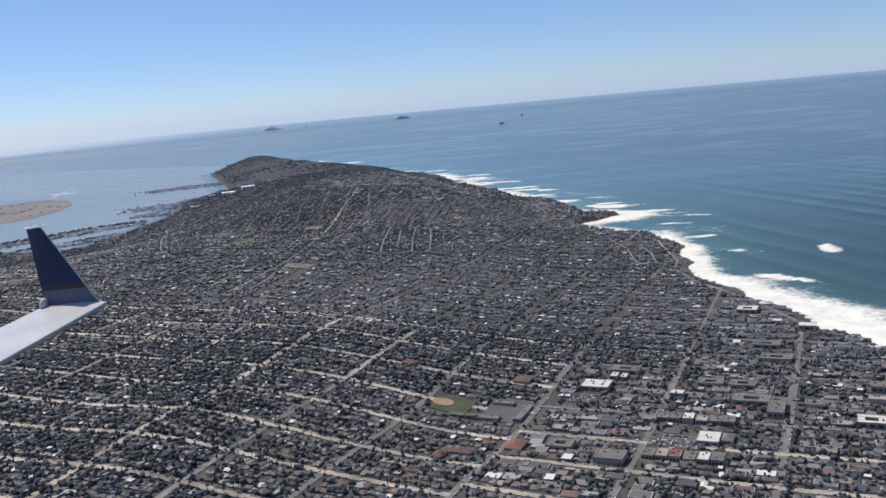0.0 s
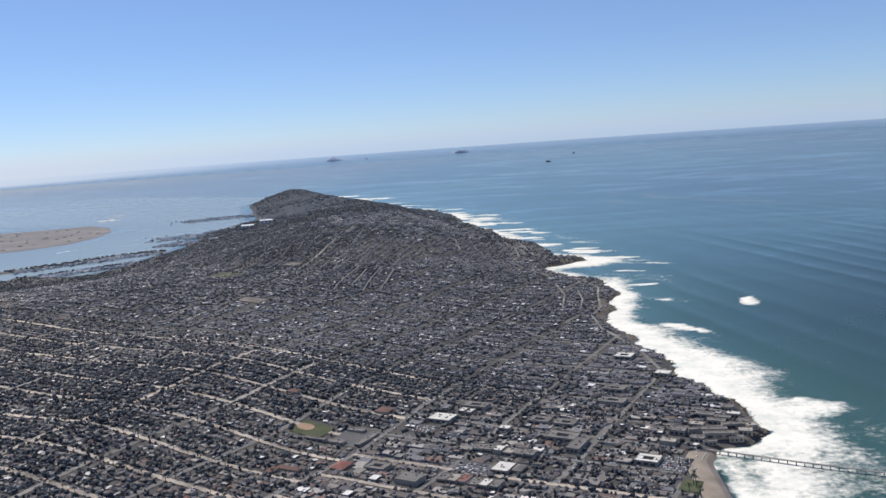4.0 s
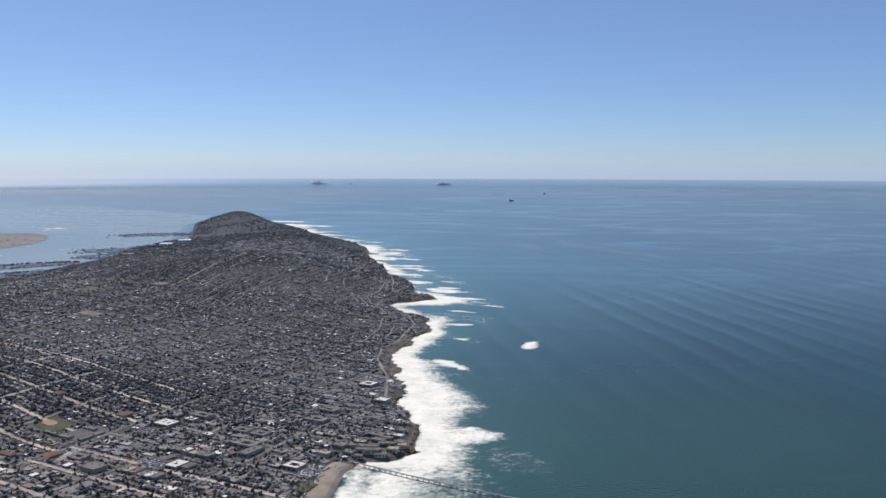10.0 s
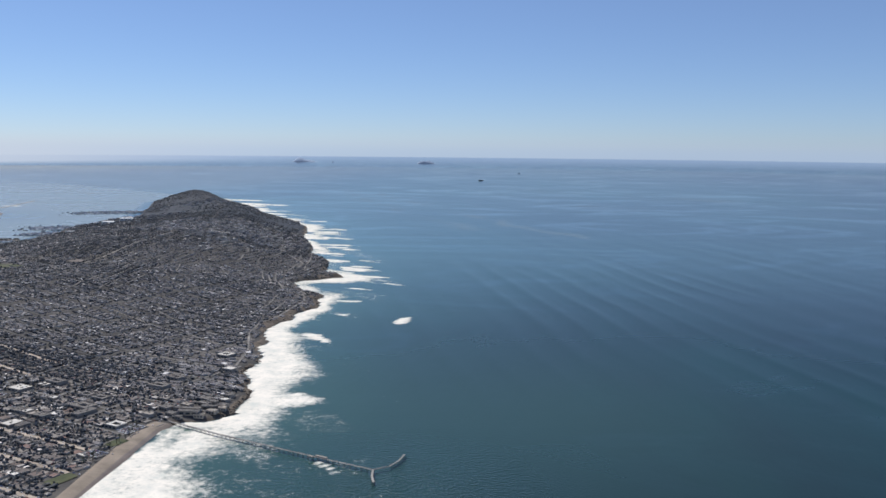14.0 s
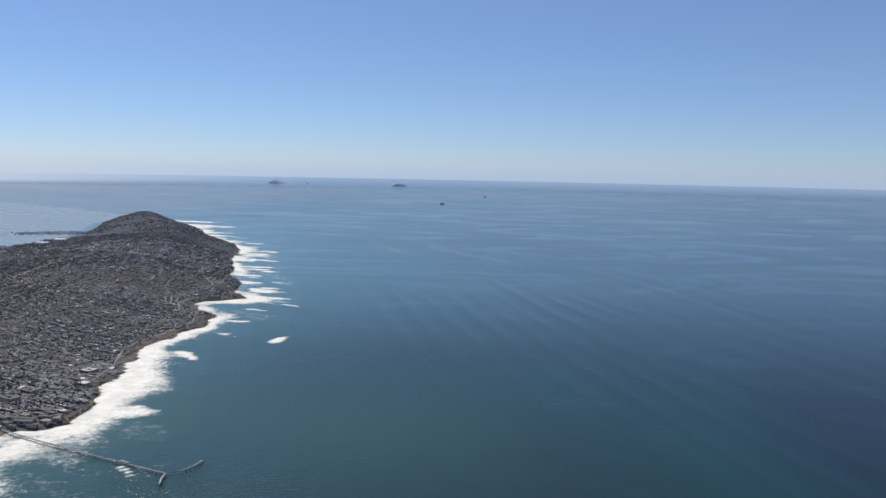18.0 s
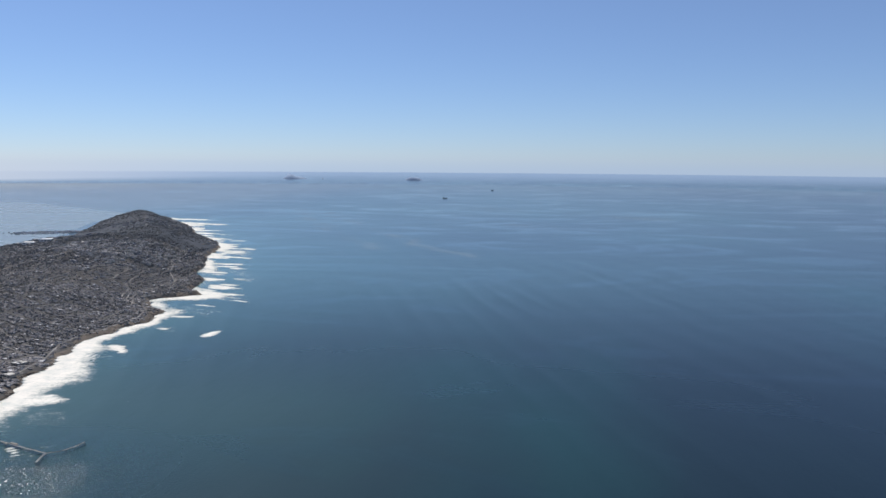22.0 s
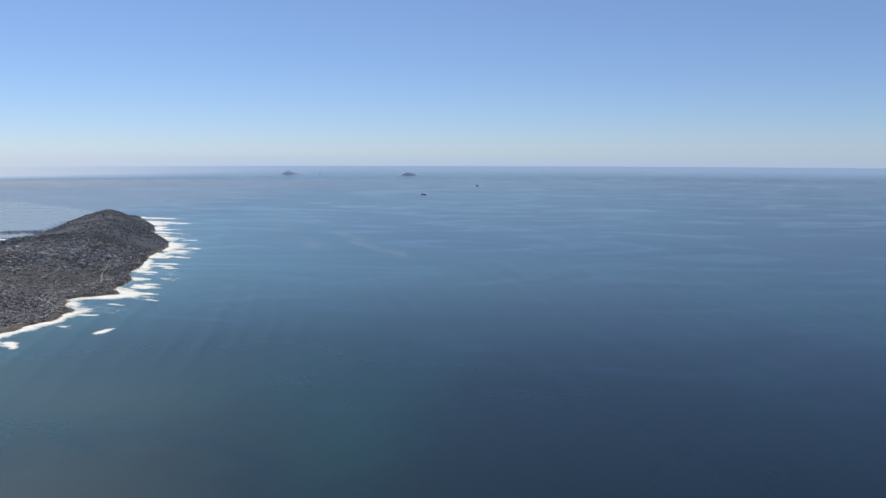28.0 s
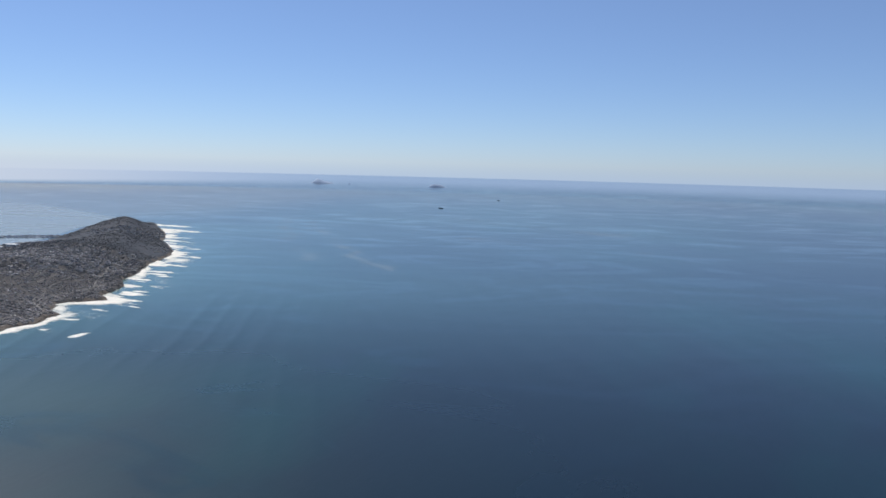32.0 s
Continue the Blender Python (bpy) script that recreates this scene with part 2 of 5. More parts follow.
    wet = math_node(n, l, "MAXIMUM", math_node(n, l, "SUBTRACT", wet, math_node(n, l, "MULTIPLY", ripple.outputs["Fac"], 0.2)), 0.12)
    gloss = math_node(n, l, "MAXIMUM", wet, math_node(n, l, "MULTIPLY", white, 0.9))
    l.new(gloss, b.inputs["Roughness"])
    b.inputs["IOR"].default_value = 1.333
    chop = math_node(n, l, "ADD", tex(n, l, 0.9, 3, 0.6, (1.0, 0.25, 1.0), -0.35), math_node(n, l, "MULTIPLY", tex(n, l, 7.0, 3, 0.6), 0.12))
    chop = math_node(n, l, "ADD", chop, math_node(n, l, "MULTIPLY", math_node(n, l, "MULTIPLY", tex(n, l, 14.0, 1, 0.5), ripple.outputs["Fac"]), 0.95))
    bump(n, l, b, chop, 0.4, 0.05)
    calm = n.new("ShaderNodeMapRange")
    calm.inputs["From Min"].default_value, calm.inputs["From Max"].default_value = 0.42, 0.64
    calm.inputs["To Min"].default_value, calm.inputs["To Max"].default_value = 0.27, 0.13
    l.new(swirl, calm.inputs["Value"])
    lively = math_node(n, l, "MAXIMUM", calm.outputs[0], math_node(n, l, "MULTIPLY", ripple.outputs["Fac"], 0.85))
    l.new(lively, b.inputs["Normal"].links[0].from_node.inputs["Strength"])
    return m


M_SEA = sea_material()


# ---- small builders ----
def mesh_object(name, verts, faces, mats, index=None, smooth=False):
    me = bpy.data.meshes.new(name)
    me.from_pydata(verts, [], faces)
    for m in mats:
        me.materials.append(m)
    if index is not None:
        me.polygons.foreach_set("material_index", np.asarray(index, np.int32))
    if smooth:
        me.polygons.foreach_set("use_smooth", np.ones(len(me.polygons), bool))
    me.update()
    return new(name, me)


def part(name, bm, mat, parent, label=""):
    me = bpy.data.meshes.new(name)
    bm.to_mesh(me)
    bm.free()
    me.materials.append(mat)
    ob = new(name, me)
    ob.parent = parent
    if label:
        ob["label"] = label
    return ob


def box(bm, cx, cy, z0, z1, w, d, turn=0.0, taper=0.0):
    c, s, made = math.cos(turn), math.sin(turn), []
    for z, k in ((z0, 1.0), (z1, 1.0 - taper)):
        for x, y in ((-1, -1), (1, -1), (1, 1), (-1, 1)):
            px, py = x * w / 2 * k, y * d / 2 * k
            made.append(bm.verts.new((cx + c * px - s * py, cy + s * px + c * py, z)))
    for f in ((3, 2, 1, 0), (4, 5, 6, 7), (0, 1, 5, 4), (1, 2, 6, 5), (2, 3, 7, 6), (3, 0, 4, 7)):
        bm.faces.new([made[i] for i in f])
    return made


def scatter(name, kinds, which, where, turn, size, mats):
    """Many small shapes joined into one mesh. kinds: (verts, faces, material index a face)."""
    vs, fs, starts, totals, idx, base, at = [], [], [], [], [], 0, 0
    for k, (tv, tf, ti) in enumerate(kinds):
        sel = np.nonzero(which == k)[0]
        if not len(sel):
            continue
        tv = np.asarray(tv, float)
        c, s = np.cos(turn[sel])[:, None], np.sin(turn[sel])[:, None]
        p = tv[None] * size[sel][:, None]
        x, y = c * p[..., 0] - s * p[..., 1], s * p[..., 0] + c * p[..., 1]
        vs.append((np.stack([x, y, p[..., 2]], -1) + where[sel][:, None]).reshape(-1, 3))
        loops = np.concatenate([np.asarray(f) for f in tf])
        tot = np.array([len(f) for f in tf])
        fs.append((loops[None] + base + np.arange(len(sel))[:, None] * len(tv)).ravel())
        totals.append(np.tile(tot, len(sel)))
        idx.append(np.tile(np.asarray(ti), len(sel)))
        base += len(tv) * len(sel)
    v, loops, totals, idx = np.concatenate(vs), np.concatenate(fs), np.concatenate(totals), np.concatenate(idx)
    me = bpy.data.meshes.new(name)
    me.vertices.add(len(v))
    me.vertices.foreach_set("co", v.ravel().astype(np.float32))
    me.loops.add(len(loops))
    me.loops.foreach_set("vertex_index", loops.astype(np.int32))
    me.polygons.add(len(totals))
    me.polygons.foreach_set("loop_start", np.r_[0, np.cumsum(totals)[:-1]].astype(np.int32))
    me.polygons.foreach_set("loop_total", totals.astype(np.int32))
    for m in mats:
        me.materials.append(m)
    me.polygons.foreach_set("material_index", idx.astype(np.int32))
    me.polygons.foreach_set("use_smooth", np.zeros(len(totals), bool))
    me.update(calc_edges=True)
    return new(name, me)


rng = np.random.default_rng(7)


def wave_noise(x, y, scale, seed, rounds=4):
    """A cheap smooth noise about 0, from sines that cross at odd angles."""
    g, out = np.random.default_rng(seed), 0.0
    for k in range(rounds):
        for _ in range(4):
            a, ph = g.uniform(0, 2 * math.pi, 2)
            f = scale * 1.9**k * g.uniform(0.7, 1.4)
            out = out + np.sin(f * (x * math.cos(a) + y * math.sin(a)) + ph) / 1.7**k / 4
    return out


# ---- the lie of the land ----
WEST = [(4, -40), (7.4, -8), (7.3, 2), (7.1, 9.5), (7.0, 11.6), (6.95, 13.3), (7.2, 13.95), (7.85, 14.1), (8.15, 14.8), (8.1, 16.2), (7.6, 17.9),
        (7.05, 18.7), (7.2, 20.0), (6.9, 20.9), (6.45, 22.1), (6.2, 23.4), (5.85, 24.5), (5.9, 25.4), (6.05, 26.3), (6.15, 26.9), (5.95, 27.9), (6.3, 28.5), (6.65, 29.5), (6.0, 31.2), (6.15, 32.4),
        (5.1, 33.0), (4.55, 34.0), (3.7, 35.6), (3.8, 36.4), (4.8, 37.3), (5.75, 38.1), (4.4, 39.2), (4.0, 41.4), (3.3, 44.2), (1.6, 46.8), (1.15, 49.2), (0.1, 52), (-1.7, 57), (-3.4, 64), (-5.2, 68),
        (-8, 72.5), (-11.5, 77.8), (-15, 85), (-20, 93), (-25.5, 101.5)]
EAST = [(-25.5, 101.5), (-29.6, 96.5), (-29.4, 91.5), (-27.2, 86), (-24.6, 79.5), (-22.2, 73), (-20.4, 67.5), (-20.2, 64), (-21.3, 61), (-21.4, 58.6), (-20, 54.5), (-19.3, 50),
        (-19.5, 46), (-19.7, 42), (-20.3, 40.3), (-23, 40.6), (-34, 37), (-70, 28)]
CLOSE = [(-70, 28), (-70, -40), (4, -40)]
AIRFIELD = [(-45, 73.6), (-39.5, 75.7), (-36.2, 73), (-33.6, 68.5), (-32.3, 63.5), (-32.4, 59.5), (-34.5, 56.5), (-60, 48), (-60, 70)]
# low hills and dips on the general slope: centre, spread, rise
KNOLLS = [(-0.6, 14.6, 1.9, -0.2), (-5.6, 13.4, 2.2, 0.16), (-4.0, 18.8, 2.4, 0.14), (-8.5, 23.5, 3.5, -0.18), (-6.5, 34.5, 4.5, -0.24), (-3.0, 43.5, 4.0, -0.3), (-0.6, 33.6, 3.0, 0.4),
          (0.8, 21.3, 3.0, 0.09), (-9.6, 47.5, 4.5, 0.28), (-18.0, 61.5, 4.0, 0.32), (-25.2, 91.5, 6.6, 0.42), (-2.7, 61.0, 3.0, 0.2), (2.0, 14.0, 2.2, -0.05)]


def line_distance(x, y, pts):
    best = np.full(x.shape, 1e9)
    for (ax, ay), (bx, by) in zip(pts[:-1], pts[1:]):
        dx, dy = bx - ax, by - ay
        t = np.clip(((x - ax) * dx + (y - ay) * dy) / (dx * dx + dy * dy), 0, 1)
        best = np.minimum(best, np.hypot(x - ax - t * dx, y - ay - t * dy))
    return best


def inside(x, y, pts):
    odd = np.zeros(x.shape, bool)
    for (ax, ay), (bx, by) in zip(pts, pts[1:] + pts[:1]):
        if ay != by:
            odd ^= ((ay > y) != (by > y)) & (x < (bx - ax) * (y - ay) / (by - ay) + ax)
    return odd


def smooth(a, b, v):
    t = np.clip((v - a) / (b - a), 0, 1)
    return t * t * (3 - 2 * t)


RING = WEST + EAST[1:] + CLOSE[1:-1]


def shore(x, y):
    """Distances to the ocean shore and to the bay shore, and the signed distance inland."""
    dw, de = line_distance(x, y, WEST), line_distance(x, y, EAST)
    d = np.where(inside(x, y, RING), 1, -1) * np.minimum(dw, de)
    rough = 0.16 * smooth(13.5, 15, y) * np.exp(-np.minimum(dw, 9) / 1.5)
    return dw, de, d + rough * (wave_noise(x, y, 2.6, 3) + 0.6 * wave_noise(x, y, 8.0, 4, 2))


def others(x, y):
    """Signed distance inland on the airfield shore, the yacht spit and the docks."""
    air = np.where(inside(x, y, AIRFIELD), 1, -1) * line_distance(x, y, AIRFIELD + AIRFIELD[:1])
    spit = 0.55 + 0.25 * wave_noise(x, y, 1.3, 8, 2) - line_distance(x, y, [(-28, 44.2), (-25.2, 47.4), (-23.6, 50.2), (-21.0, 51.2)])
    bank = 0.35 + 0.2 * wave_noise(x, y, 1.5, 9, 2) - line_distance(x, y, [(-25, 41.8), (-22.9, 43.6), (-20.6, 45.6)])
    quay = 0.35 + 0.2 * wave_noise(x, y, 1.1, 14, 2) - line_distance(x, y, [(-28.6, 75.2), (-26.2, 76.8), (-23.6, 79)])
    dock = 0.16 + 0.1 * wave_noise(x, y, 1.7, 15, 2) - line_distance(x, y, [(-24.2, 60.6), (-22.4, 60.4), (-21, 61.6)])
    slip = 0.14 + 0.1 * wave_noise(x, y, 1.7, 16, 2) - line_distance(x, y, [(-22.2, 55.2), (-20.2, 54.4)])
    return np.maximum.reduce([air, spit, bank, quay, dock, slip])


def height(x, y):
    dw, de, d = shore(x, y)
    top = np.interp(y, [0, 10, 16, 26, 36, 60, 80, 91, 97, 103], [0.3, 0.35, 0.5, 1.0, 1.12, 1.1, 1.22, 1.62, 1.4, 0.6])
    flat = np.interp(y, [0, 28, 36, 44, 100], [1.0, 1.0, 0.55, 0.15, 0.1])
    rise = smooth(0.2, 1, dw / (12.0 * flat + 2.8 * (1 - flat) + 1.2)) * smooth(0.0, 1, de / np.interp(y, [36, 46, 60, 75, 90], [14.0, 13.0, 10.0, 8.0, 8.5]))
    swell = 1 + 0.1 * wave_noise(x, y, 0.35, 5, 3) * smooth(2, 6, dw)
    bluff = np.interp(y, [13.2, 14.4, 20, 30, 45, 100], [0.05, 0.10, 0.09, 0.14, 0.22, 0.2])
    knolls = sum(r * np.exp(-((x - cx_) ** 2 + (y - cy_) ** 2) / w_**2) for cx_, cy_, w_, r in KNOLLS)
    land = 0.015 + bluff * smooth(-0.02, 0.22, d) + top * rise * swell
    land = np.maximum(land + knolls * smooth(0.1, 2.2, d), 0.03)
    main = np.where(d > 0, land, np.maximum(-0.25, 0.5 * d))
    o = others(x, y)
    return np.maximum(main, np.where(o > 0, 0.035 + 0.02 * smooth(0, 0.5, o), np.maximum(-0.25, 0.4 * o)))


def drop(x, y):
    """How far the round earth falls away."""
    return (x * x + y * y) / 148000.0


def steps(lo, hi, step, far, grow):
    a = list(np.arange(lo, hi + step / 2, step))
    k = step
    while a[-1] < far:
        k *= grow
        a.append(a[-1] + k)
    k = step
    while a[0] > -far:
        k *= grow
        a.insert(0, a[0] - k)
    return np.array(a)


def sheet(name, xs, ys, z, mats, extra=()):
    """A grid of quads over xs and ys at the heights z."""
    nx, ny = len(xs), len(ys)
    gx, gy = np.meshgrid(xs, ys)
    v = np.stack([gx, gy, z], -1).reshape(-1, 3)
    i = (np.arange(ny - 1)[:, None] * nx + np.arange(nx - 1)[None]).ravel()
    loops = np.stack([i, i + 1, i + nx + 1, i + nx], 1)
    me = bpy.data.meshes.new(name)
    me.vertices.add(len(v))
    me.vertices.foreach_set("co", v.ravel().astype(np.float32))
    me.loops.add(loops.size)
    me.loops.foreach_set("vertex_index", loops.ravel().astype(np.int32))
    me.polygons.add(len(loops))
    me.polygons.foreach_set("loop_start", (np.arange(len(loops)) * 4).astype(np.int32))
    me.polygons.foreach_set("loop_total", np.full(len(loops), 4, np.int32))
    me.polygons.foreach_set("use_smooth", np.ones(len(loops), bool))
    me.update(calc_edges=True)
    for m in mats:
        me.materials.append(m)
    for key, values in extra:
        a = me.attributes.new(key, "FLOAT", "POINT")
        a.data.foreach_set("value", values.ravel().astype(np.float32))
    return new(name, me)


# ---- land sheet ----
CELL = 0.25
lx, ly = np.arange(-64, 10.01, CELL), np.arange(-36, 105.01, CELL)
gx, gy = np.meshgrid(lx, ly)
land_z = height(gx, gy)
sheet_z = land_z - drop(gx, gy)
land = sheet("ground", lx, ly, sheet_z, [M_LAND, M_ROCK, M_SAND, M_HAZY_SCRUB, M_AIRFIELD])
cx, cy = np.meshgrid((lx[1:] + lx[:-1]) / 2, (ly[1:] + ly[:-1]) / 2)
cw, ce, cd = shore(cx, cy)
pick = np.zeros(cx.shape, np.int32)
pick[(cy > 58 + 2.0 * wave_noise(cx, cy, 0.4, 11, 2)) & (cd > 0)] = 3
pick[(cd < 0.1 + 0.4 * ((cy > 24.5) & (cy < 33.5)) + 0.16 * wave_noise(cx, cy, 1.2, 12, 2)) & (cw < ce)] = 1
pick[(cy < 13.5) & (cw < 0.3)] = 2
pick[(cx < -30.5) & (cy > 50)] = 4
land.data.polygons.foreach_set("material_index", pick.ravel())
tagged(land, "dry coastal land rising to a low ridge", "ground", kind="structure")


def ground(x, y):
    """The sheet's own height at places, between its grid points."""
    fx, fy = np.clip((x - lx[0]) / CELL, 0, len(lx) - 1.001), np.clip((y - ly[0]) / CELL, 0, len(ly) - 1.001)
    i, j = fx.astype(int), fy.astype(int)
    u, v = fx - i, fy - j
    z = sheet_z
    return (z[j, i] * (1 - u) + z[j, i + 1] * u) * (1 - v) + (z[j + 1, i] * (1 - u) + z[j + 1, i + 1] * u) * v


# ---- beach: a smooth strip of sand between the sea wall and the water ----
beach_y = np.linspace(-35.5, 13.62, 260)
beach_x = np.interp(beach_y, [p[1] for p in WEST[:7]], [p[0] for p in WEST[:7]])
beach_in = np.interp(beach_y, [-20, 9.5, 11, 12.6], [0.36, 0.38, 0.42, 0.5]) + 0.06 * wave_noise(beach_x, beach_y, 1.0, 13, 2)
across_n = 9
bv = []
for k in range(across_n):
    px = beach_x + 0.14 - (beach_in + 0.14) * k / (across_n - 1)
    bv += list(np.stack([px, beach_y, ground(px, beach_y) + 0.012 - 0.014 * (k == across_n - 1)], 1))
bf = [(k * 260 + i, k * 260 + i + 1, (k + 1) * 260 + i + 1, (k + 1) * 260 + i) for k in range(across_n - 1) for i in range(259)]
tagged(mesh_object("beach", [tuple(v) for v in bv], bf, [M_SAND, M_WET], [int(k < 3) for k in range(across_n - 1) for i in range(259)], smooth=True), "smooth tan sand beach beside the surf", "beach", kind="structure")

# ---- sea sheet ----
sx = steps(-30, 50, 0.5, 2600, 1.18)
sx = np.unique(np.round(np.r_[sx[sx < -30], np.arange(-30, -2, 0.25), np.arange(-2, 34, 0.16), np.arange(34, 50, 0.6), sx[sx > 50]], 3))
sy = steps(-16, 140, 0.5, 2600, 1.18)
sy = np.unique(np.round(np.r_[sy[sy < -16], np.arange(-16, 46, 0.16), np.arange(46, 106, 0.25), np.arange(106, 140, 0.5), sy[sy > 140]], 3))
wx, wy = np.meshgrid(sx, sy)
dw, de, d = shore(wx, wy)
out = np.where((d < 0) & (dw < de), dw, 1e3)
width = np.interp(wy, [-20, 0, 9.5, 10.4, 11.1, 12.1, 13.4, 14.8, 16, 17.2, 19, 20.5, 23, 24.6, 27, 30, 34, 37, 40, 50, 60, 75, 90, 103],
                  [1.8, 2.2, 2.8, 2.4, 1.75, 2.0, 1.5, 1.3, 1.75, 1.6, 1.75, 1.35, 1.25, 1.25, 1.1, 0.9, 1.3, 2.0, 1.3, 1.2, 1.3, 1.3, 1.6, 1.2])
along, across = wx * 0.87 - wy * 0.48, wx * 0.48 + wy * 0.87
streaks = 0.4 * wave_noise(along * 0.4, across, 1.1, 21, 2) + 0.75 * wave_noise(wx, wy, 0.9, 22, 3)
foam = np.clip(1.5 - out / (width * np.clip(0.95 + 0.55 * streaks, 0.25, 2.2)), 0, 1)
foam = foam * (1 - 0.62 * smooth(29, 37, wy) * smooth(-0.25, 0.45, wave_noise(along * 0.35, across * 1.3, 1.0, 53, 3)))
lines = smooth(0.25, 0.6, wave_noise(along * 0.3 + 0.4 * wave_noise(wx, wy, 0.5, 57, 2), across * 1.1, 1.0, 23, 4)) * smooth(5.0, 1.5, out) * smooth(33, 38, wy)
foam = np.maximum(foam, 0.7 * lines)
BREAKERS = [(8.2, 23.8, 2.0, 0.7, -0.95), (10.5, 27.3, 1.5, 0.65, 1.5), (11.5, 11.5, 1.0, 0.16, -0.7),
            (-29.4, 55.0, 3.0, 0.22, 1.16), (-41.4, 82.6, 9.0, 0.3, 1.86), (8.7, 36.3, 1.5, 0.3, -0.45), 
            (9.0, 16.4, 2.4, 1.3, 0.05), (7.9, 28.2, 1.0, 0.3, -0.3), (7.7, 31.3, 1.6, 0.5, -0.2), (7.3, 34.6, 1.6, 0.45, -0.3),
            (7.2, 38.6, 2.0, 0.6, -0.3), (6.2, 41.2, 2.2, 0.8, -0.4), (-20.5, 98.5, 6.0, 2.2, -0.3), (-14.9, 91, 5.0, 1.8, -0.3)]
surf_rng = np.random.default_rng(83)
surf_y = 39.0
while surf_y < 96:
    far_k = (surf_y - 39) / 57
    surf_x = float(np.interp(surf_y, [p[1] for p in WEST], [p[0] for p in WEST]))
    for _ in range(2):
        reach = surf_rng.uniform(0.3, 2.6 + 0.8 * far_k)
        BREAKERS.append((surf_x + reach, surf_y + surf_rng.normal(0, 0.5), surf_rng.uniform(0.9, 3.4) * (1 + 0.5 * far_k), surf_rng.uniform(0.25, 0.75) * (1 + 1.3 * far_k), surf_rng.uniform(-0.6, -0.15)))
    surf_y += surf_rng.uniform(0.9, 2.6) * (1 + 0.7 * far_k)
for bx, by, length, thick, turn_b in BREAKERS:
    p, q = (wx - bx) * math.cos(turn_b) + (wy - by) * math.sin(turn_b), -(wx - bx) * math.sin(turn_b) + (wy - by) * math.cos(turn_b)
    q = q + 0.12 * p * p / length
    crest_shape = np.hypot(p / length * 2, np.where(q > 0, 1.6, 0.8) * q / thick * 2)
    foam = np.maximum(foam, 0.95 * smooth(1.35, 0.6, crest_shape + 0.36 * wave_noise(wx, wy, 3.0, 27, 3) + 0.2 * wave_noise(wx, wy, 8.0, 28, 2)))
foam = foam - 0.16 * smooth(14.0, 12.5, wy) * smooth(-0.1, 0.7, wave_noise(along * 0.5, across, 1.6, 29, 3)) * smooth(2.6, 1.2, out)
laced = 0.26 * smooth(0.1, 0.6, wave_noise(wx, wy, 0.9, 37, 3)) * smooth(6.5, 3.0, np.hypot(wx - 10.5, wy - 8.5))
laced = np.maximum(laced, 0.33 * smooth(0.1, 0.75, wave_noise(along * 0.6, across * 1.4, 1.1, 39, 3)) * smooth(5.5, 2.0, out))
lap = smooth(13.9, 13.5, wy) * (0.28 + 0.72 * smooth(11.8, 12.7, wy)) * (smooth(1.0, 0.55, out) * (0.75 + 0.25 * np.sin(out * 13 + 2.5 * wave_noise(wx, wy, 1.6, 47, 2))))
foam = foam * (1 - 0.45 * lap)
foam = np.clip(np.where(d > 0.3, 0, np.maximum(foam, laced)), 0, 1)
shallow_haze = 0.48 * np.exp(-np.minimum(out, 90) / 11.0) + 0.45 * np.exp(-np.minimum(out, 60) / 2.5)
# far water coloured paler in place of haze over the distance
haze_tint = smooth(18, 60, wy) * smooth(400, 120, wy) * smooth(75, 12, np.abs(wx - 6)) * (0.75 + 0.35 * wave_noise(wx, wy, 0.06, 45, 3))
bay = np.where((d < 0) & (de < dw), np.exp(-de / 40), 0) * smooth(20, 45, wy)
# the haze colour joins the shallows, with one paler teal patch offshore
shallow_haze = np.clip(shallow_haze + 0.5 * haze_tint + 0.16 * np.exp(-((np.hypot((wx - 17) * 1.1, (wy - 16) * 0.8) / 5.0) ** 2)), 0, 1)
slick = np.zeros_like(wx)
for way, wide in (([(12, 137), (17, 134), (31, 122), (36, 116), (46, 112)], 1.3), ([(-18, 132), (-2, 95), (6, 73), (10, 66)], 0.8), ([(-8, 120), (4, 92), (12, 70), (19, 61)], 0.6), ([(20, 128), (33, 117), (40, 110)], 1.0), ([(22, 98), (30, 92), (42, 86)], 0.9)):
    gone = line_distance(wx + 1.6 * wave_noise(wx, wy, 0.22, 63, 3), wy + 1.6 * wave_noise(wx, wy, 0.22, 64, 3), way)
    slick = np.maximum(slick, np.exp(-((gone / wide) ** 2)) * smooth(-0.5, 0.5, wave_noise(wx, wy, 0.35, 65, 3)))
# slick lines, then glare painted over the bay and the far left sea
glare_slick = np.clip(0.34 * slick + 0.9 * bay * smooth(0, 2, de) + 0.5 * smooth(-18, -45, wx) * smooth(70, 95, wy) * smooth(380, 150, wy), 0, 0.8)
ripple = np.exp(-((np.hypot(wx - 13.0, wy - 9.6) / 3.9) ** 2))
near = np.exp(-np.maximum(0, np.hypot((wx - 18) * 0.9, wy - 31) - 12) / 8)
crest = wx * 0.95 + wy * 0.31 + 0.45 * wave_noise(wx, wy, 0.14, 31, 3) + 0.12 * wave_noise(wx, wy, 0.5, 32, 2)
patchy = smooth(-0.5, 0.7, wave_noise(crest, wy * 0.25, 0.55, 33, 3)) * smooth(-0.8, 0.3, wave_noise(wx, wy, 0.2, 34, 2))
swells = near * 0.026 * (np.exp(1.6 * (np.sin(crest * 2 * math.pi / 1.55) - 1)) - 0.3) * patchy
swells = swells + 0.003 * np.exp(-np.maximum(0, np.hypot(wx - 24, wy - 45) - 22) / 12) * np.sin(crest * 2 * math.pi / 2.3 + wave_noise(wx, wy, 0.3, 36, 2))
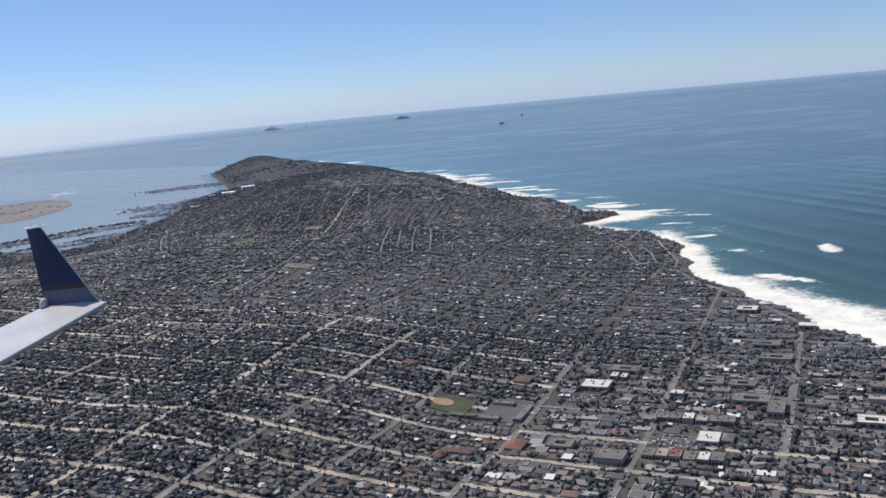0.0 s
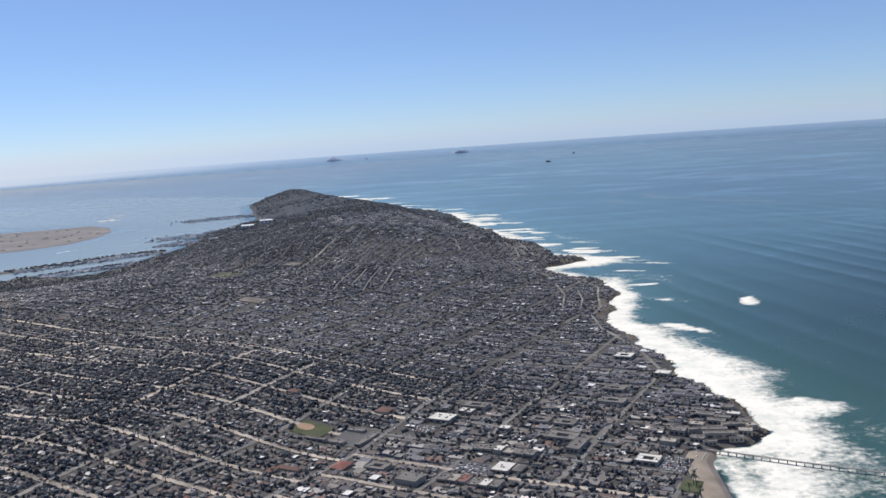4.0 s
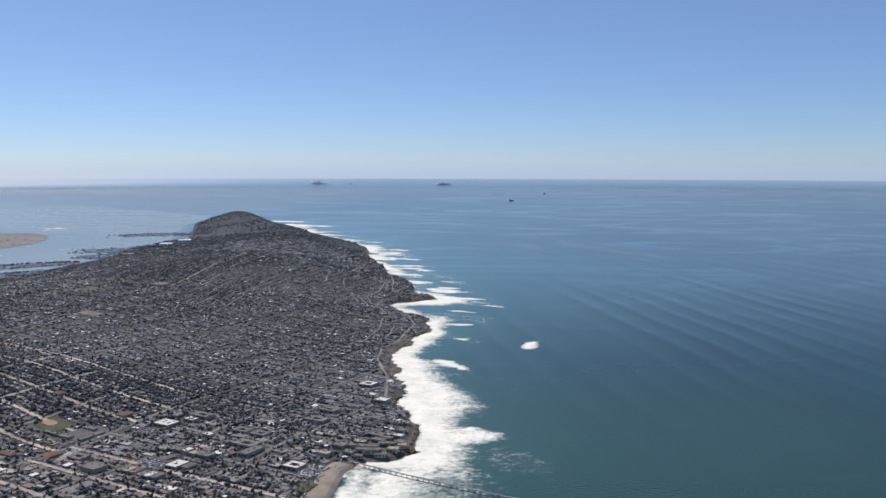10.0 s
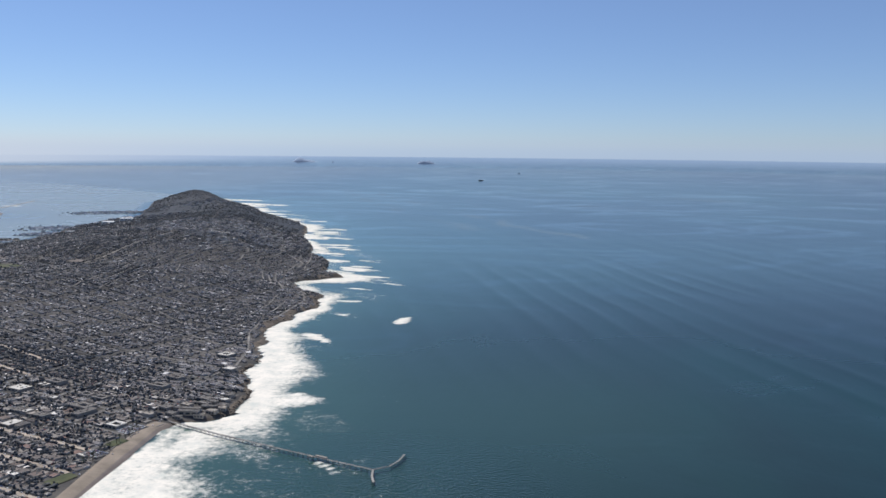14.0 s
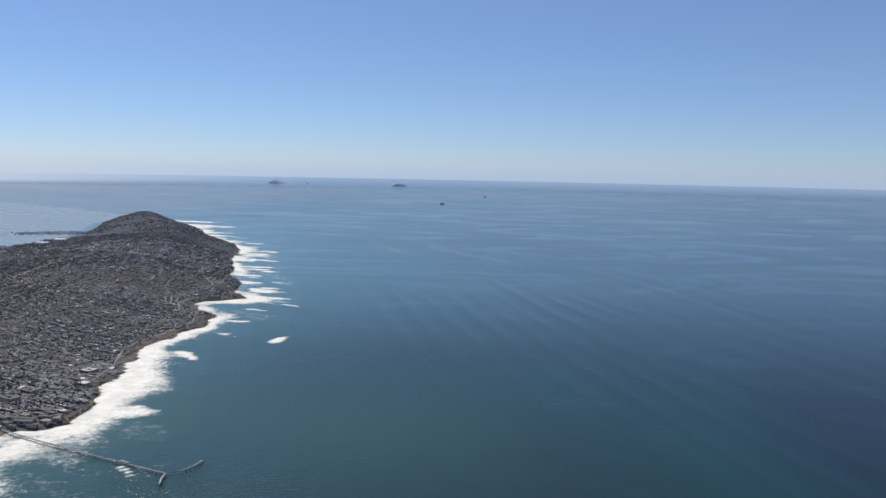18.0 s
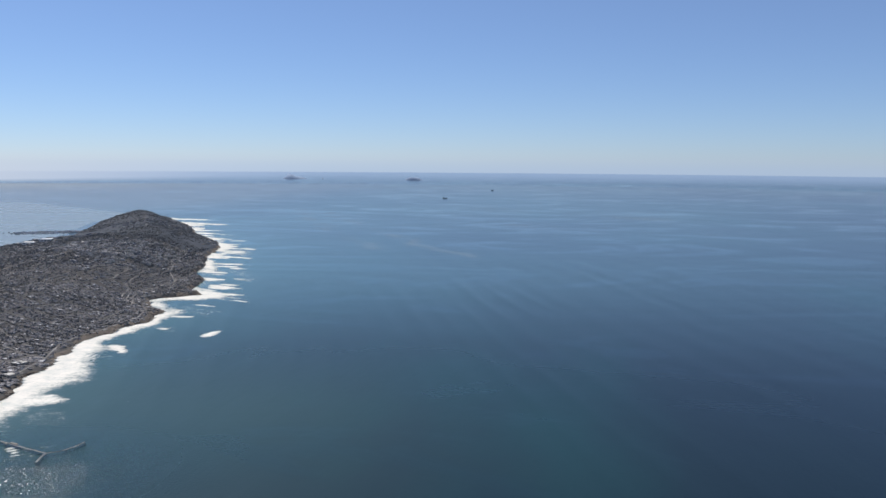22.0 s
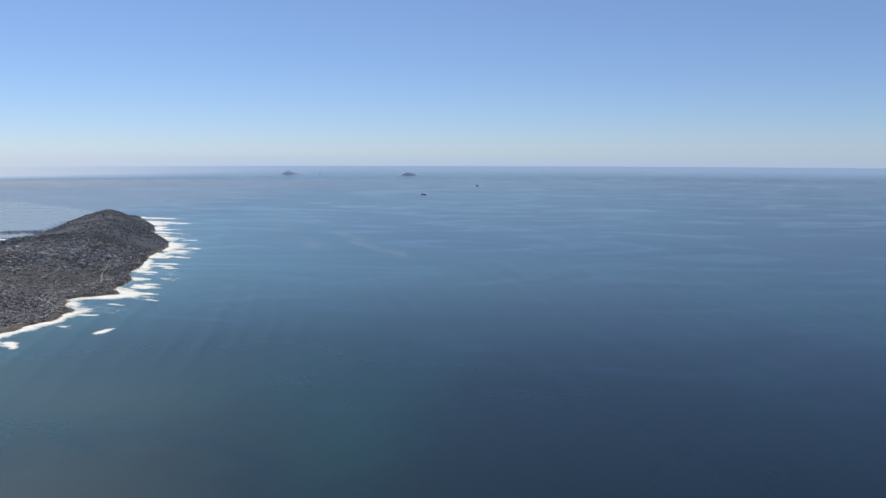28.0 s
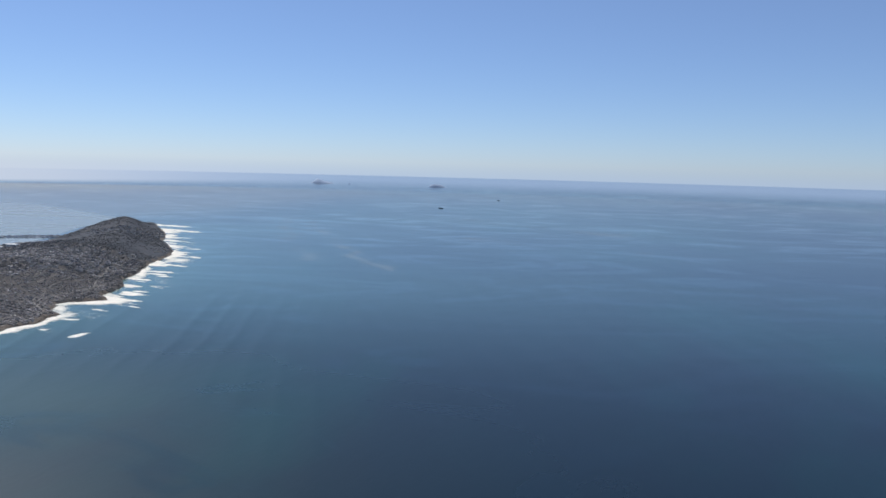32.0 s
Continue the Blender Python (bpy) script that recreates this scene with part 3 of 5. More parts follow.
swells = swells * smooth(0.2, 1.5, np.minimum(out, 9))
sea = sheet("water", sx, sy, swells - drop(wx, wy), [M_SEA], (("foam", foam), ("shallow_haze", shallow_haze), ("ripple", ripple), ("glare_slick", glare_slick), ("inshore", np.exp(-((np.hypot(wx - 20, wy - 5) / 23.0) ** 2)))))
tagged(sea, "blue ocean with swell lines and white surf", "sea", kind="structure")

# ---- streets ----
M_AVENUE = mottled("avenue_paving", [(0.35, (0.11, 0.104, 0.095)), (0.52, (0.185, 0.175, 0.158)), (0.68, (0.36, 0.335, 0.295))], 0.6, 12.0)
M_WIND = mottled("winding_street_paving", [(0.35, (0.13, 0.125, 0.118)), (0.55, (0.22, 0.211, 0.196)), (0.72, (0.36, 0.343, 0.315))], 0.8, 12.0)
M_HILLROAD = mottled("hill_street_paving", [(0.5, (0.07, 0.069, 0.068)), (0.6, (0.14, 0.136, 0.13)), (0.76, (0.34, 0.33, 0.315))], 0.45, 12.0)
GU, GV = (0.375, 0.927), (0.927, -0.375)
GRID_TURN = math.atan2(GV[1], GV[0])
U_LINES = [8.0, 9.1, 10.2, 11.3, 12.6, 13.75, 14.92, 16.08, 17.3] + [18.45 + 1.17 * k for k in range(0, 17)]  # inland cross streets
U_TOWN = [8.2, 9.4, 10.6, 11.8, 12.96, 14.08, 15.2, 16.3, 17.45] + [18.6 + 1.17 * k for k in range(0, 17)]  # cross streets seaward of the fifth avenue
V_LINES = [3.3, 1.25, -0.76, -2.82, -4.93, -7.0, -8.75, -10.75, -12.8, -14.85] + [-16.9 - 2.05 * k for k in range(0, 7)]
V_SPLIT = -4.93
X_LINES = [2.6 - 1.02 * k for k in range(-4, 19)]
Y_LINES = [31.5, 35.6, 39.8, 44.5, 49.0, 54.0]


def uv_place(u, v):
    return u * GU[0] + v * GV[0], u * GU[1] + v * GV[1]


def grid_u(x, y):
    return x * GU[0] + y * GU[1]


def seen_land(x, y, margin=0.3):
    """Where the streets and houses stand: dry land inside the stretch that the flight looks over."""
    dw, de, d = shore(x, y)
    return (d > margin) & (x > -0.66 * y - 3) & (y > 7.5) & (np.minimum(dw, 1e3) > margin)


def in_town(x, y):
    """The straight street grid, up to where the hill streets take over."""
    u = grid_u(x, y)
    return (u < 28) | ((x > -2.5 + 0.3 * np.maximum(0, u - 30)) & (u < 36))


def strip(name, pts, width, lift, mat, label, cat="street", zone=0):
    """A ribbon that follows the ground along pts, broken where the ground ends."""
    pts = np.array(pts, float)
    t = np.gradient(pts, axis=0)
    t /= np.hypot(t[:, 0], t[:, 1])[:, None] + 1e-9
    n = np.stack([-t[:, 1], t[:, 0]], 1) * width / 2
    rows = [pts + n, pts, pts - n]
    ok = seen_land(pts[:, 0], pts[:, 1], 0.2) & ~((pts[:, 1] < 13.9) & (shore(pts[:, 0], pts[:, 1])[0] < 0.62))
    if zone:
        ok &= in_town(pts[:, 0], pts[:, 1]) == (zone > 0)
    verts, faces = [], []
    for r in rows:
        z = ground(r[:, 0], r[:, 1]) + lift
        verts += list(np.stack([r[:, 0], r[:, 1], z], 1))
    k = len(pts)
    for i in range(k - 1):
        if ok[i] and ok[i + 1]:
            for r in (0, 1):
                faces.append((r * k + i, (r + 1) * k + i, (r + 1) * k + i + 1, r * k + i + 1))
    if faces:
        tagged(mesh_object(name, [tuple(v) for v in verts], faces, [mat]), label, cat, kind="structure")


def bend(x, y):
    """Old streets are not quite straight."""
    k = 0.05 + 0.25 * smooth(16, 30, y) + 0.45 * smooth(31, 37, y)
    return x + k * wave_noise(x, y, 0.25, 41, 2), y + k * wave_noise(x, y, 0.25, 42, 2)


def road_run(a, b, n):
    x, y = np.linspace(a[0], b[0], n), np.linspace(a[1], b[1], n)
    return np.stack(bend(x, y), 1)


for k, v in enumerate(V_LINES):
    wide = 0.15 if k in (2, 7) else 0.12
    strip("road", road_run(uv_place(7.5, v), uv_place(17.0, v), 70), wide, 0.008, M_ROAD if k == 7 else (M_AVENUE if v < -8 else M_ASPH), "worn paved avenue between house blocks", zone=1)
    strip("road", road_run(uv_place(17.0, v), uv_place(37.5, v), 120), wide * 0.6, 0.008, M_HILLROAD if v < -3 else M_ASPH, "narrow paved avenue between tree-lined house blocks", zone=1)
for k, u in enumerate(U_LINES):
    strip("road", road_run(uv_place(u, -26), uv_place(u, V_SPLIT), 110), 0.13 if k < 9 else 0.07, 0.012, M_ROAD if k < 9 else M_HILLROAD, "pale dusty cross street between house blocks", zone=1)
for k, u in enumerate(U_TOWN):
    strip("road", road_run(uv_place(u, V_SPLIT), uv_place(u, 4), 60), 0.13 if k < 5 else 0.1, 0.010, M_ROAD if k < 5 else M_ASPH, "pale dusty cross street between close buildings" if k < 5 else "grey asphalt cross street between close buildings", zone=1)
for x in X_LINES:
    strip("road", road_run((x, 26.0), (x - 4.6, 56), 130), 0.055, 0.010, M_HILLROAD, "narrow pale hillside street", zone=-1)
for y in Y_LINES:
    strip("road", road_run((-17, y + 2.5), (5, y), 110), 0.07, 0.010, M_HILLROAD, "narrow pale hillside cross street", zone=-1)
ridge_road = np.array([(-8.6, 20.0), (-8.0, 22.6), (-7.2, 24.4), (-6.5, 26.3), (-6.2, 29), (-6.5, 36), (-6.6, 42), (-7.2, 51), (-9.5, 60), (-13, 70), (-18, 80), (-22, 88)])
rt = np.linspace(0, 11, 260)
ridge_xy = np.stack([np.interp(rt, range(12), ridge_road[:, 0]), np.interp(rt, range(12), ridge_road[:, 1])], 1)
strip("road", ridge_xy[ridge_xy[:, 1] < 46], 0.11, 0.014, M_AVENUE, "long pale boulevard along the ridge")
strip("road", ridge_xy[ridge_xy[:, 1] > 45.5], 0.1, 0.014, M_HILLROAD, "narrow road along the bare ridge")
bluff_road = [(7.1 - 0.35, 19.0), (6.4, 21.2), (5.6, 23.6), (5.4, 25.4), (5.75, 26.6), (5.75, 28.4), (5.85, 30.1), (5.2, 32.2), (3.0, 34.4), (2.2, 36.4), (2.6, 39), (2.3, 42), (0.4, 45.6), (-0.9, 49), (-2.4, 54)]
bt = np.linspace(0, len(bluff_road) - 1, 150)
strip("road", np.stack([np.interp(bt, range(15), [p[0] for p in bluff_road]), np.interp(bt, range(15), [p[1] for p in bluff_road])], 1), 0.08, 0.014, M_WIND, "pale road winding along the sea bluffs")

SEAWARD_STREETS = [[(1.5, 37.6), (1.77, 36.83), (2.1, 35.8), (2.49, 34.88), (2.3, 34.0)], [(2.4, 37.2), (2.56, 36.44), (2.9, 35.4), (3.4, 34.36), (4.09, 32.78)],
              [(-1.82, 50.77), (-0.79, 48.49), (0.1, 45.5), (0.65, 42.81), (0.3, 41.0), (0.56, 39.71), (0.89, 39.0)], [(1.6, 44.6), (1.92, 43.14), (2.6, 41.4), (2.86, 39.52)],
              [(1.16, 48.58), (2.1, 45.2), (2.75, 42.42), (3.0, 40.6), (3.33, 39.19)], [(-0.2, 38.6), (-0.2, 39.13), (-0.5, 40.4), (-0.67, 41.8), (-1.2, 43.0)]]
RIDGE_STREETS = [[(-3.62, 28.05), (-3.73, 30.03), (-3.83, 33.39)], [(-2.6, 28.32), (-2.75, 30.49), (-2.81, 33.21), (-2.22, 32.56), (-2.1, 30.6), (-2.03, 28.75)], [(-3.15, 28.99), (-3.25, 30.8), (-3.34, 32.49)],
              [(-2.01, 35.31), (-1.6, 34.2), (-1.25, 33.14)], [(-0.55, 25.5), (0.9, 24.6), (2.05, 23.83), (3.6, 22.9), (4.9, 22.0)], [(-0.31, 26.8), (1.07, 26.21), (2.66, 24.66), (4.37, 24.31)], [(4.29, 31.23), (4.6, 29.0), (4.5, 26.65)], [(5.09, 29.65), (5.2, 28.0), (5.07, 26.45)]]
INLAND_STREETS = [[(-2.29, 36.93), (-1.6, 37.6), (-0.95, 38.04)], [(-9.47, 30.25), (-8.99, 30.91), (-9.06, 33.27)], [(-9.0, 29.0), (-9.95, 28.54), (-11.02, 29.05), (-12.1, 31.0), (-12.82, 32.84), (-14, 36), (-15.45, 40.12)],
              [(-6.86, 23.69), (-6.6, 24.6), (-6.45, 25.5)], [(-5.54, 29.66), (-5.5, 32.0), (-5.54, 35.05)], [(-6.89, 29.57), (-7.0, 30.6), (-7.15, 32.01)]]
WINDING = SEAWARD_STREETS + RIDGE_STREETS + INLAND_STREETS
CLEARWAY = [list(map(tuple, ridge_xy[::6])), bluff_road] + WINDING
for turns in WINDING:
    wt = np.linspace(0, len(turns) - 1, 60)
    wxy = np.stack([np.interp(wt, range(len(turns)), [p[0] for p in turns]), np.interp(wt, range(len(turns)), [p[1] for p in turns])], 1)
    wxy[1:-1] = (wxy[:-2] + wxy[1:-1] + wxy[2:]) / 3
    strip("road", wxy, 0.055, 0.02, M_WIND, "pale winding street on the slope")

# ---- flat sheets on the ground: field, lots, lawn ----


def pad(name, x, y, w, d, mat, label, cat, lift=0.014, turn=GRID_TURN, round_to=0.0):
    n = 9
    c, s = math.cos(turn), math.sin(turn)
    verts, faces = [], []
    for j in range(n):
        for i in range(n):
            px, py = i / (n - 1) * 2 - 1, j / (n - 1) * 2 - 1
            if round_to:
                k = max(abs(px), abs(py)) / max(1e-6, math.hypot(px, py))
                px, py = px * (1 - round_to + round_to * k), py * (1 - round_to + round_to * k)
            ax, ay = x + c * px * w / 2 - s * py * d / 2, y + s * px * w / 2 + c * py * d / 2
            verts.append((ax, ay, float(ground(np.array([ax]), np.array([ay]))[0]) + lift))
    for j in range(n - 1):
        for i in range(n - 1):
            a = j * n + i
            faces.append((a, a + 1, a + n + 1, a + n))
    return tagged(mesh_object(name, verts, faces, [mat]), label, cat, kind="structure")


CLEAR = []  # centres and half sizes that houses keep off


def clear(x, y, w, d):
    CLEAR.append((x, y, w / 2 + 0.05, d / 2 + 0.05))


for name, x, y, w, d, mat, label, cat, lift, rnd in (
    ("lawn", -0.86, 15.12, 0.78, 0.62, M_GRASS, "green school ball field of mown grass", "field", 0.014, 0.2),
    ("infield", -1.02, 15.22, 0.4, 0.3, M_DIRT, "tan clay infield of a ball field", "field", 0.02, 0.9),
    ("lot", 0.1, 14.72, 0.75, 0.8, M_LOT, "grey asphalt school yard", "yard", 0.014, 0.0),
    ("lot", 2.72, 13.1, 0.72, 0.5, M_LOT, "grey asphalt parking lot with rows of cars", "parking lot", 0.014, 0.0),
    ("lot", 1.55, 15.1, 0.5, 0.4, M_LOT, "grey asphalt parking lot beside a store", "parking lot", 0.014, 0.0),
    ("lot", 6.3, 13.05, 0.5, 0.68, M_LOT, "grey asphalt parking lot behind the beach", "parking lot", 0.014, 0.0),
    ("lot", 6.3, 11.35, 0.55, 0.4, M_LOT, "grey asphalt beach parking lot", "parking lot", 0.014, 0.0),
    ("lawn", 6.42, 12.1, 0.34, 0.5, M_GRASS, "green lawn beside the beach", "lawn", 0.016, 0.3),
    ("lawn", 6.36, 9.85, 0.36, 0.62, M_GRASS, "worn green lawn between beach and houses", "lawn", 0.016, 0.3),
    ("lawn", -5.9, 26.0, 0.95, 0.5, M_BARE, "bare tan school ground on the hill", "field", 0.02, 0.1),
    ("lawn", -7.1, 34.6, 0.75, 0.7, M_BARE, "bare tan field beside the ridge road", "field", 0.02, 0.2),
    ("lawn", -8.9, 31.6, 1.1, 1.3, M_GRASS, "green park lawn on the hill", "lawn", 0.02, 0.5)):
    pad(name, x, y, w, d, mat, label, cat, lift, GRID_TURN, rnd)
    clear(x, y, w, d)


# ---- landmark buildings ----
def at_ground(x, y):
    return float(ground(np.array([float(x)]), np.array([float(y)]))[0])


def flat_building(x, y, w, d, h, roof, label, court=0.0, turn=GRID_TURN, units=2, name="commercial_building", wall=M_STUCCO):
    """A block with a parapet, a sunk flat roof, perhaps an open court, and plant boxes on the roof."""
    top = tagged(new(name), label, "building")
    top.matrix_world = Matrix.Translation((x, y, at_ground(x, y) - 0.01)) @ Matrix.Rotation(turn, 4, "Z")
    h = h + 0.01
    wings = [(0, 0, w, d)] if not court else [(0, -d / 2 + d * 0.15, w, d * 0.3), (0, d / 2 - d * 0.15, w, d * 0.3),
                                              (-w / 2 + w * 0.14, 0, w * 0.28, d * 0.4), (w / 2 - w * 0.14, 0, w * 0.28, d * 0.4)]
    bw, br = bmesh.new(), bmesh.new()
    for px, py, pw, pd in wings:
        box(bw, px, py, 0, h, pw, pd)
        box(br, px, py, h, h + 0.003, pw - 0.016, pd - 0.016)
    body = part("body", bw, wall, top)
    deck_roof = part("roof", br, roof, top)
    bp = bmesh.new()
    for px, py, pw, pd in ((0, -d / 2, w, 0.008), (0, d / 2, w, 0.008), (-w / 2, 0, 0.008, d - 0.01), (w / 2, 0, 0.008, d - 0.01)):
        box(bp, px, py, h - 0.01, h + 0.012, pw, pd)
    part("parapet", bp, wall, top)
    g = random.Random(int(x * 97 + y * 131))
    for _ in range(units):
        b = bmesh.new()
        px, py, pw, pd = g.choice(wings)
        box(b, px + g.uniform(-0.3, 0.3) * pw, py + g.uniform(-0.3, 0.3) * pd, h + 0.003, h + 0.02, g.uniform(0.02, 0.035), g.uniform(0.02, 0.03))
        part("roof_unit", b, M_GREY, deck_roof)
    if g.random() < 0.8:
        for k in range(3):
            b = bmesh.new()
            box(b, -w / 2 + w * (0.2 + 0.3 * k), -d / 2 - 0.002, h * 0.3, h * 0.7, w * 0.18, 0.006)
            part("window", b, M_GLASS, body)
    clear(x, y, w, d)
    return top


def hip_building(x, y, w, d, h, rise, roof, label, turn=GRID_TURN, name="house", wall=M_STUCCO):
    top = tagged(new(name), label, "building")
    top.matrix_world = Matrix.Translation((x, y, at_ground(x, y) - 0.01)) @ Matrix.Rotation(turn, 4, "Z")
    b = bmesh.new()
    box(b, 0, 0, 0, h, w, d)
    part("body", b, wall, top)
    b = bmesh.new()
    e, r = 0.01, min(w, d) / 2
    long_x = w >= d
    lo = [b.verts.new((sx * (w / 2 + e), sy * (d / 2 + e), h)) for sx, sy in ((-1, -1), (1, -1), (1, 1), (-1, 1))]
    if long_x:
        a, c = b.verts.new((-w / 2 + r, 0, h + rise)), b.verts.new((w / 2 - r, 0, h + rise))
        fs = ((lo[0], lo[1], c, a), (lo[1], lo[2], c), (lo[2], lo[3], a, c), (lo[3], lo[0], a))
    else:
        a, c = b.verts.new((0, -d / 2 + r, h + rise)), b.verts.new((0, d / 2 - r, h + rise))
        fs = ((lo[0], lo[1], a), (lo[1], lo[2], c, a), (lo[2], lo[3], c), (lo[3], lo[0], a, c))
    for f in fs:
        b.faces.new(f)
    b.faces.new(lo[::-1])
    part("roof", b, roof, top)
    clear(x, y, w, d)
    return top


gm, gn, gl, gb = material("window_glass")
gb.inputs["Base Color"].default_value, gb.inputs["Roughness"].default_value = (0.03, 0.04, 0.05, 1), 0.1
M_GLASS = gm
STORES = [(1.85, 15.6, 0.52, 0.42, 0.07, M_WHITE, "broad white flat-roofed supermarket with skylights", 0, GRID_TURN, 6),
             (3.27, 13.02, 0.34, 0.42, 0.07, M_WHITE, "white flat-roofed store beside a parking lot", 0, GRID_TURN, 3),
             (2.25, 16.02, 0.14, 0.24, 0.06, M_WHITE, "small white flat-roofed shop building", 0, GRID_TURN, 1),
             (2.42, 15.95, 0.12, 0.24, 0.06, M_WHITE, "small white flat-roofed shop building", 0, GRID_TURN, 1),
             (6.0, 20.25, 0.46, 0.42, 0.08, M_WHITE, "white apartment block round an open court", 1, GRID_TURN, 1),
             (3.2, 14.97, 0.24, 0.2, 0.07, M_WHITE, "pale cream flat-roofed corner building", 0, GRID_TURN, 2),
          ]
APARTMENTS = [(4.35, 14.42, 0.6, 0.38, 0.08, M_GREY, "long grey apartment block round a court", 1, GRID_TURN, 2),
             (5.45, 16.5, 0.56, 0.34, 0.08, M_GREY, "grey apartment block round a narrow court", 1, GRID_TURN, 2),
             (3.9, 15.38, 0.44, 0.3, 0.08, M_GREY, "grey apartment block round a small court", 1, GRID_TURN, 1),
             (4.42, 15.17, 0.44, 0.3, 0.08, M_GREY, "grey apartment block round a small court", 1, GRID_TURN, 1),
             (5.85, 13.2, 0.42, 0.36, 0.08, M_WHITE, "white apartment block round a court near the beach", 1, GRID_TURN, 1),
             (4.62, 13.95, 0.26, 0.6, 0.09, M_GREY, "tall grey flat-roofed commercial block", 0, GRID_TURN, 4),
             (6.76, 18.5, 0.36, 0.3, 0.09, M_WHITE, "pale yellow-white building at the bluff edge", 0, GRID_TURN, 1),
             (7.1, 14.5, 0.7, 0.13, 0.09, M_GREY, "long grey seaside hotel on the point", 0, -0.02, 3),
             (7.6, 14.75, 0.4, 0.14, 0.09, M_GREY, "grey seaside hotel wing on the point", 0, 0.1, 2),
             (6.55, 14.5, 0.3, 0.25, 0.1, M_GREY, "dark grey block beside the seaside hotel", 0, GRID_TURN, 2),
             (6.12, 11.12, 0.26, 0.1, 0.06, M_WHITE, "white beach lifeguard and snack building", 0, GRID_TURN, 1),
              ]
POINT_BLOCKS = [(7.25, 14.24, 0.55, 0.15, 0.11, M_GREY, "dark grey seaside hotel block above the rocks", 0, 0.02, 3),
             (6.85, 14.12, 0.26, 0.18, 0.08, M_GREY, "grey flat-roofed block beside the pier", 0, GRID_TURN, 2),
             (7.78, 14.45, 0.26, 0.2, 0.08, M_STUCCO, "tan flat-roofed block on the rocky point", 0, -0.2, 1),
             (7.86, 15.0, 0.22, 0.2, 0.08, M_GREY, "grey flat-roofed house on the rocky point", 0, GRID_TURN, 1),
             (7.35, 15.02, 0.34, 0.16, 0.08, M_GREY, "grey flat-roofed apartments near the point", 0, GRID_TURN, 2),
             (6.95, 14.85, 0.28, 0.2, 0.08, M_STUCCO, "tan flat-roofed apartments near the point", 0, GRID_TURN, 2),
             (7.75, 15.4, 0.26, 0.18, 0.08, M_WHITE, "white flat-roofed house near the bluff", 0, GRID_TURN, 1),
             (7.72, 15.85, 0.22, 0.2, 0.08, M_GREY, "grey flat-roofed house near the bluff", 0, GRID_TURN, 1),
             (7.2, 15.45, 0.36, 0.18, 0.07, M_GREY, "long grey flat-roofed apartments", 0, GRID_TURN, 1),
             (6.3, 14.0, 0.3, 0.2, 0.08, M_STUCCO, "tan flat-roofed shops at the pier street", 0, GRID_TURN, 2),
             (7.55, 14.16, 0.26, 0.12, 0.09, M_GREY, "grey flat-roofed block above the pier rocks", 0, 0.05, 1),
             (7.05, 13.98, 0.24, 0.1, 0.07, M_GREY, "low grey flat-roofed shop at the pier foot", 0, 0.0, 1),
             (7.95, 14.72, 0.2, 0.18, 0.08, M_STUCCO, "tan flat-roofed house on the rocky point", 0, 0.2, 1),
             (7.5, 15.2, 0.3, 0.14, 0.08, M_GREY, "grey flat-roofed apartments near the bluff", 0, GRID_TURN, 1),
                ]
SCHOOL_BLOCKS = [(0.95, 13.1, 0.42, 0.32, 0.08, M_GREY, "grey apartment block round a small court", 1, GRID_TURN, 1),
             (1.65, 12.45, 0.44, 0.34, 0.1, M_GREY, "tall grey flat-roofed block with pale walls", 0, GRID_TURN, 2),
             (2.5, 16.3, 0.56, 0.32, 0.08, M_GREY, "grey apartment block round a small court", 1, GRID_TURN, 1),
             (5.55, 17.4, 0.5, 0.3, 0.08, M_GREY, "grey apartment block round a narrow court", 1, GRID_TURN, 1),
             (-0.2, 14.5, 0.42, 0.16, 0.05, M_GREY, "low grey-roofed school building", 0, GRID_TURN, 1, "school_building"),
             (0.1, 15.1, 0.4, 0.13, 0.05, M_GREY, "low grey-roofed school building", 0, GRID_TURN, 1, "school_building"),
             (0.42, 14.6, 0.14, 0.7, 0.05, M_GREY, "long low school building with a red walkway roof", 0, GRID_TURN, 1, "school_building"),
             (-0.65, 14.62, 0.5, 0.1, 0.05, M_GREY, "long low school building beside the ball field", 0, GRID_TURN, 1, "school_building")]
for args in STORES + APARTMENTS + POINT_BLOCKS + SCHOOL_BLOCKS:
    flat_building(*args)
for k in range(6):
    flat_building(2.25 + 0.19 * k, 12.58 - 0.075 * k, 0.17, 0.3, 0.06 + 0.012 * (k % 3), (M_GREY, M_STUCCO, M_TILE, M_GREY, M_WHITE, M_GREY)[k], "flat-roofed shop in a row along the street", 0, GRID_TURN, 2, "shop_building")
    flat_building(2.75 + 0.2 * k, 14.02 - 0.08 * k, 0.185, 0.26, 0.06 + 0.01 * (k % 3), (M_GREY, M_GREY, M_WHITE, M_STUCCO, M_GREY, M_GREY)[k], "flat-roofed shop in a row along the avenue", 0, GRID_TURN, 2, "shop_building")
for args in ((0.24, 13.2, 0.28, 0.36, 0.06, 0.05, M_TILE, "red tile-roofed church hall"), (-0.7, 12.98, 0.5, 0.14, 0.05, 0.03, M_TILE_OLD, "long dull red tile-roofed building"),
             (-0.98, 12.82, 0.16, 0.26, 0.05, 0.035, M_TILE_OLD, "dull red tile-roofed building on a corner"), (0.5, 16.08, 0.32, 0.3, 0.055, 0.035, M_TILE_OLD, "brown tile-roofed building among trees"),
             (3.55, 13.0, 0.2, 0.3, 0.06, 0.04, M_GREY, "grey hip-roofed building beside a store"), (-1.75, 16.9, 0.3, 0.2, 0.06, 0.04, M_TILE_OLD, "brown tile-roofed house on the hill")):
    hip_building(*args)

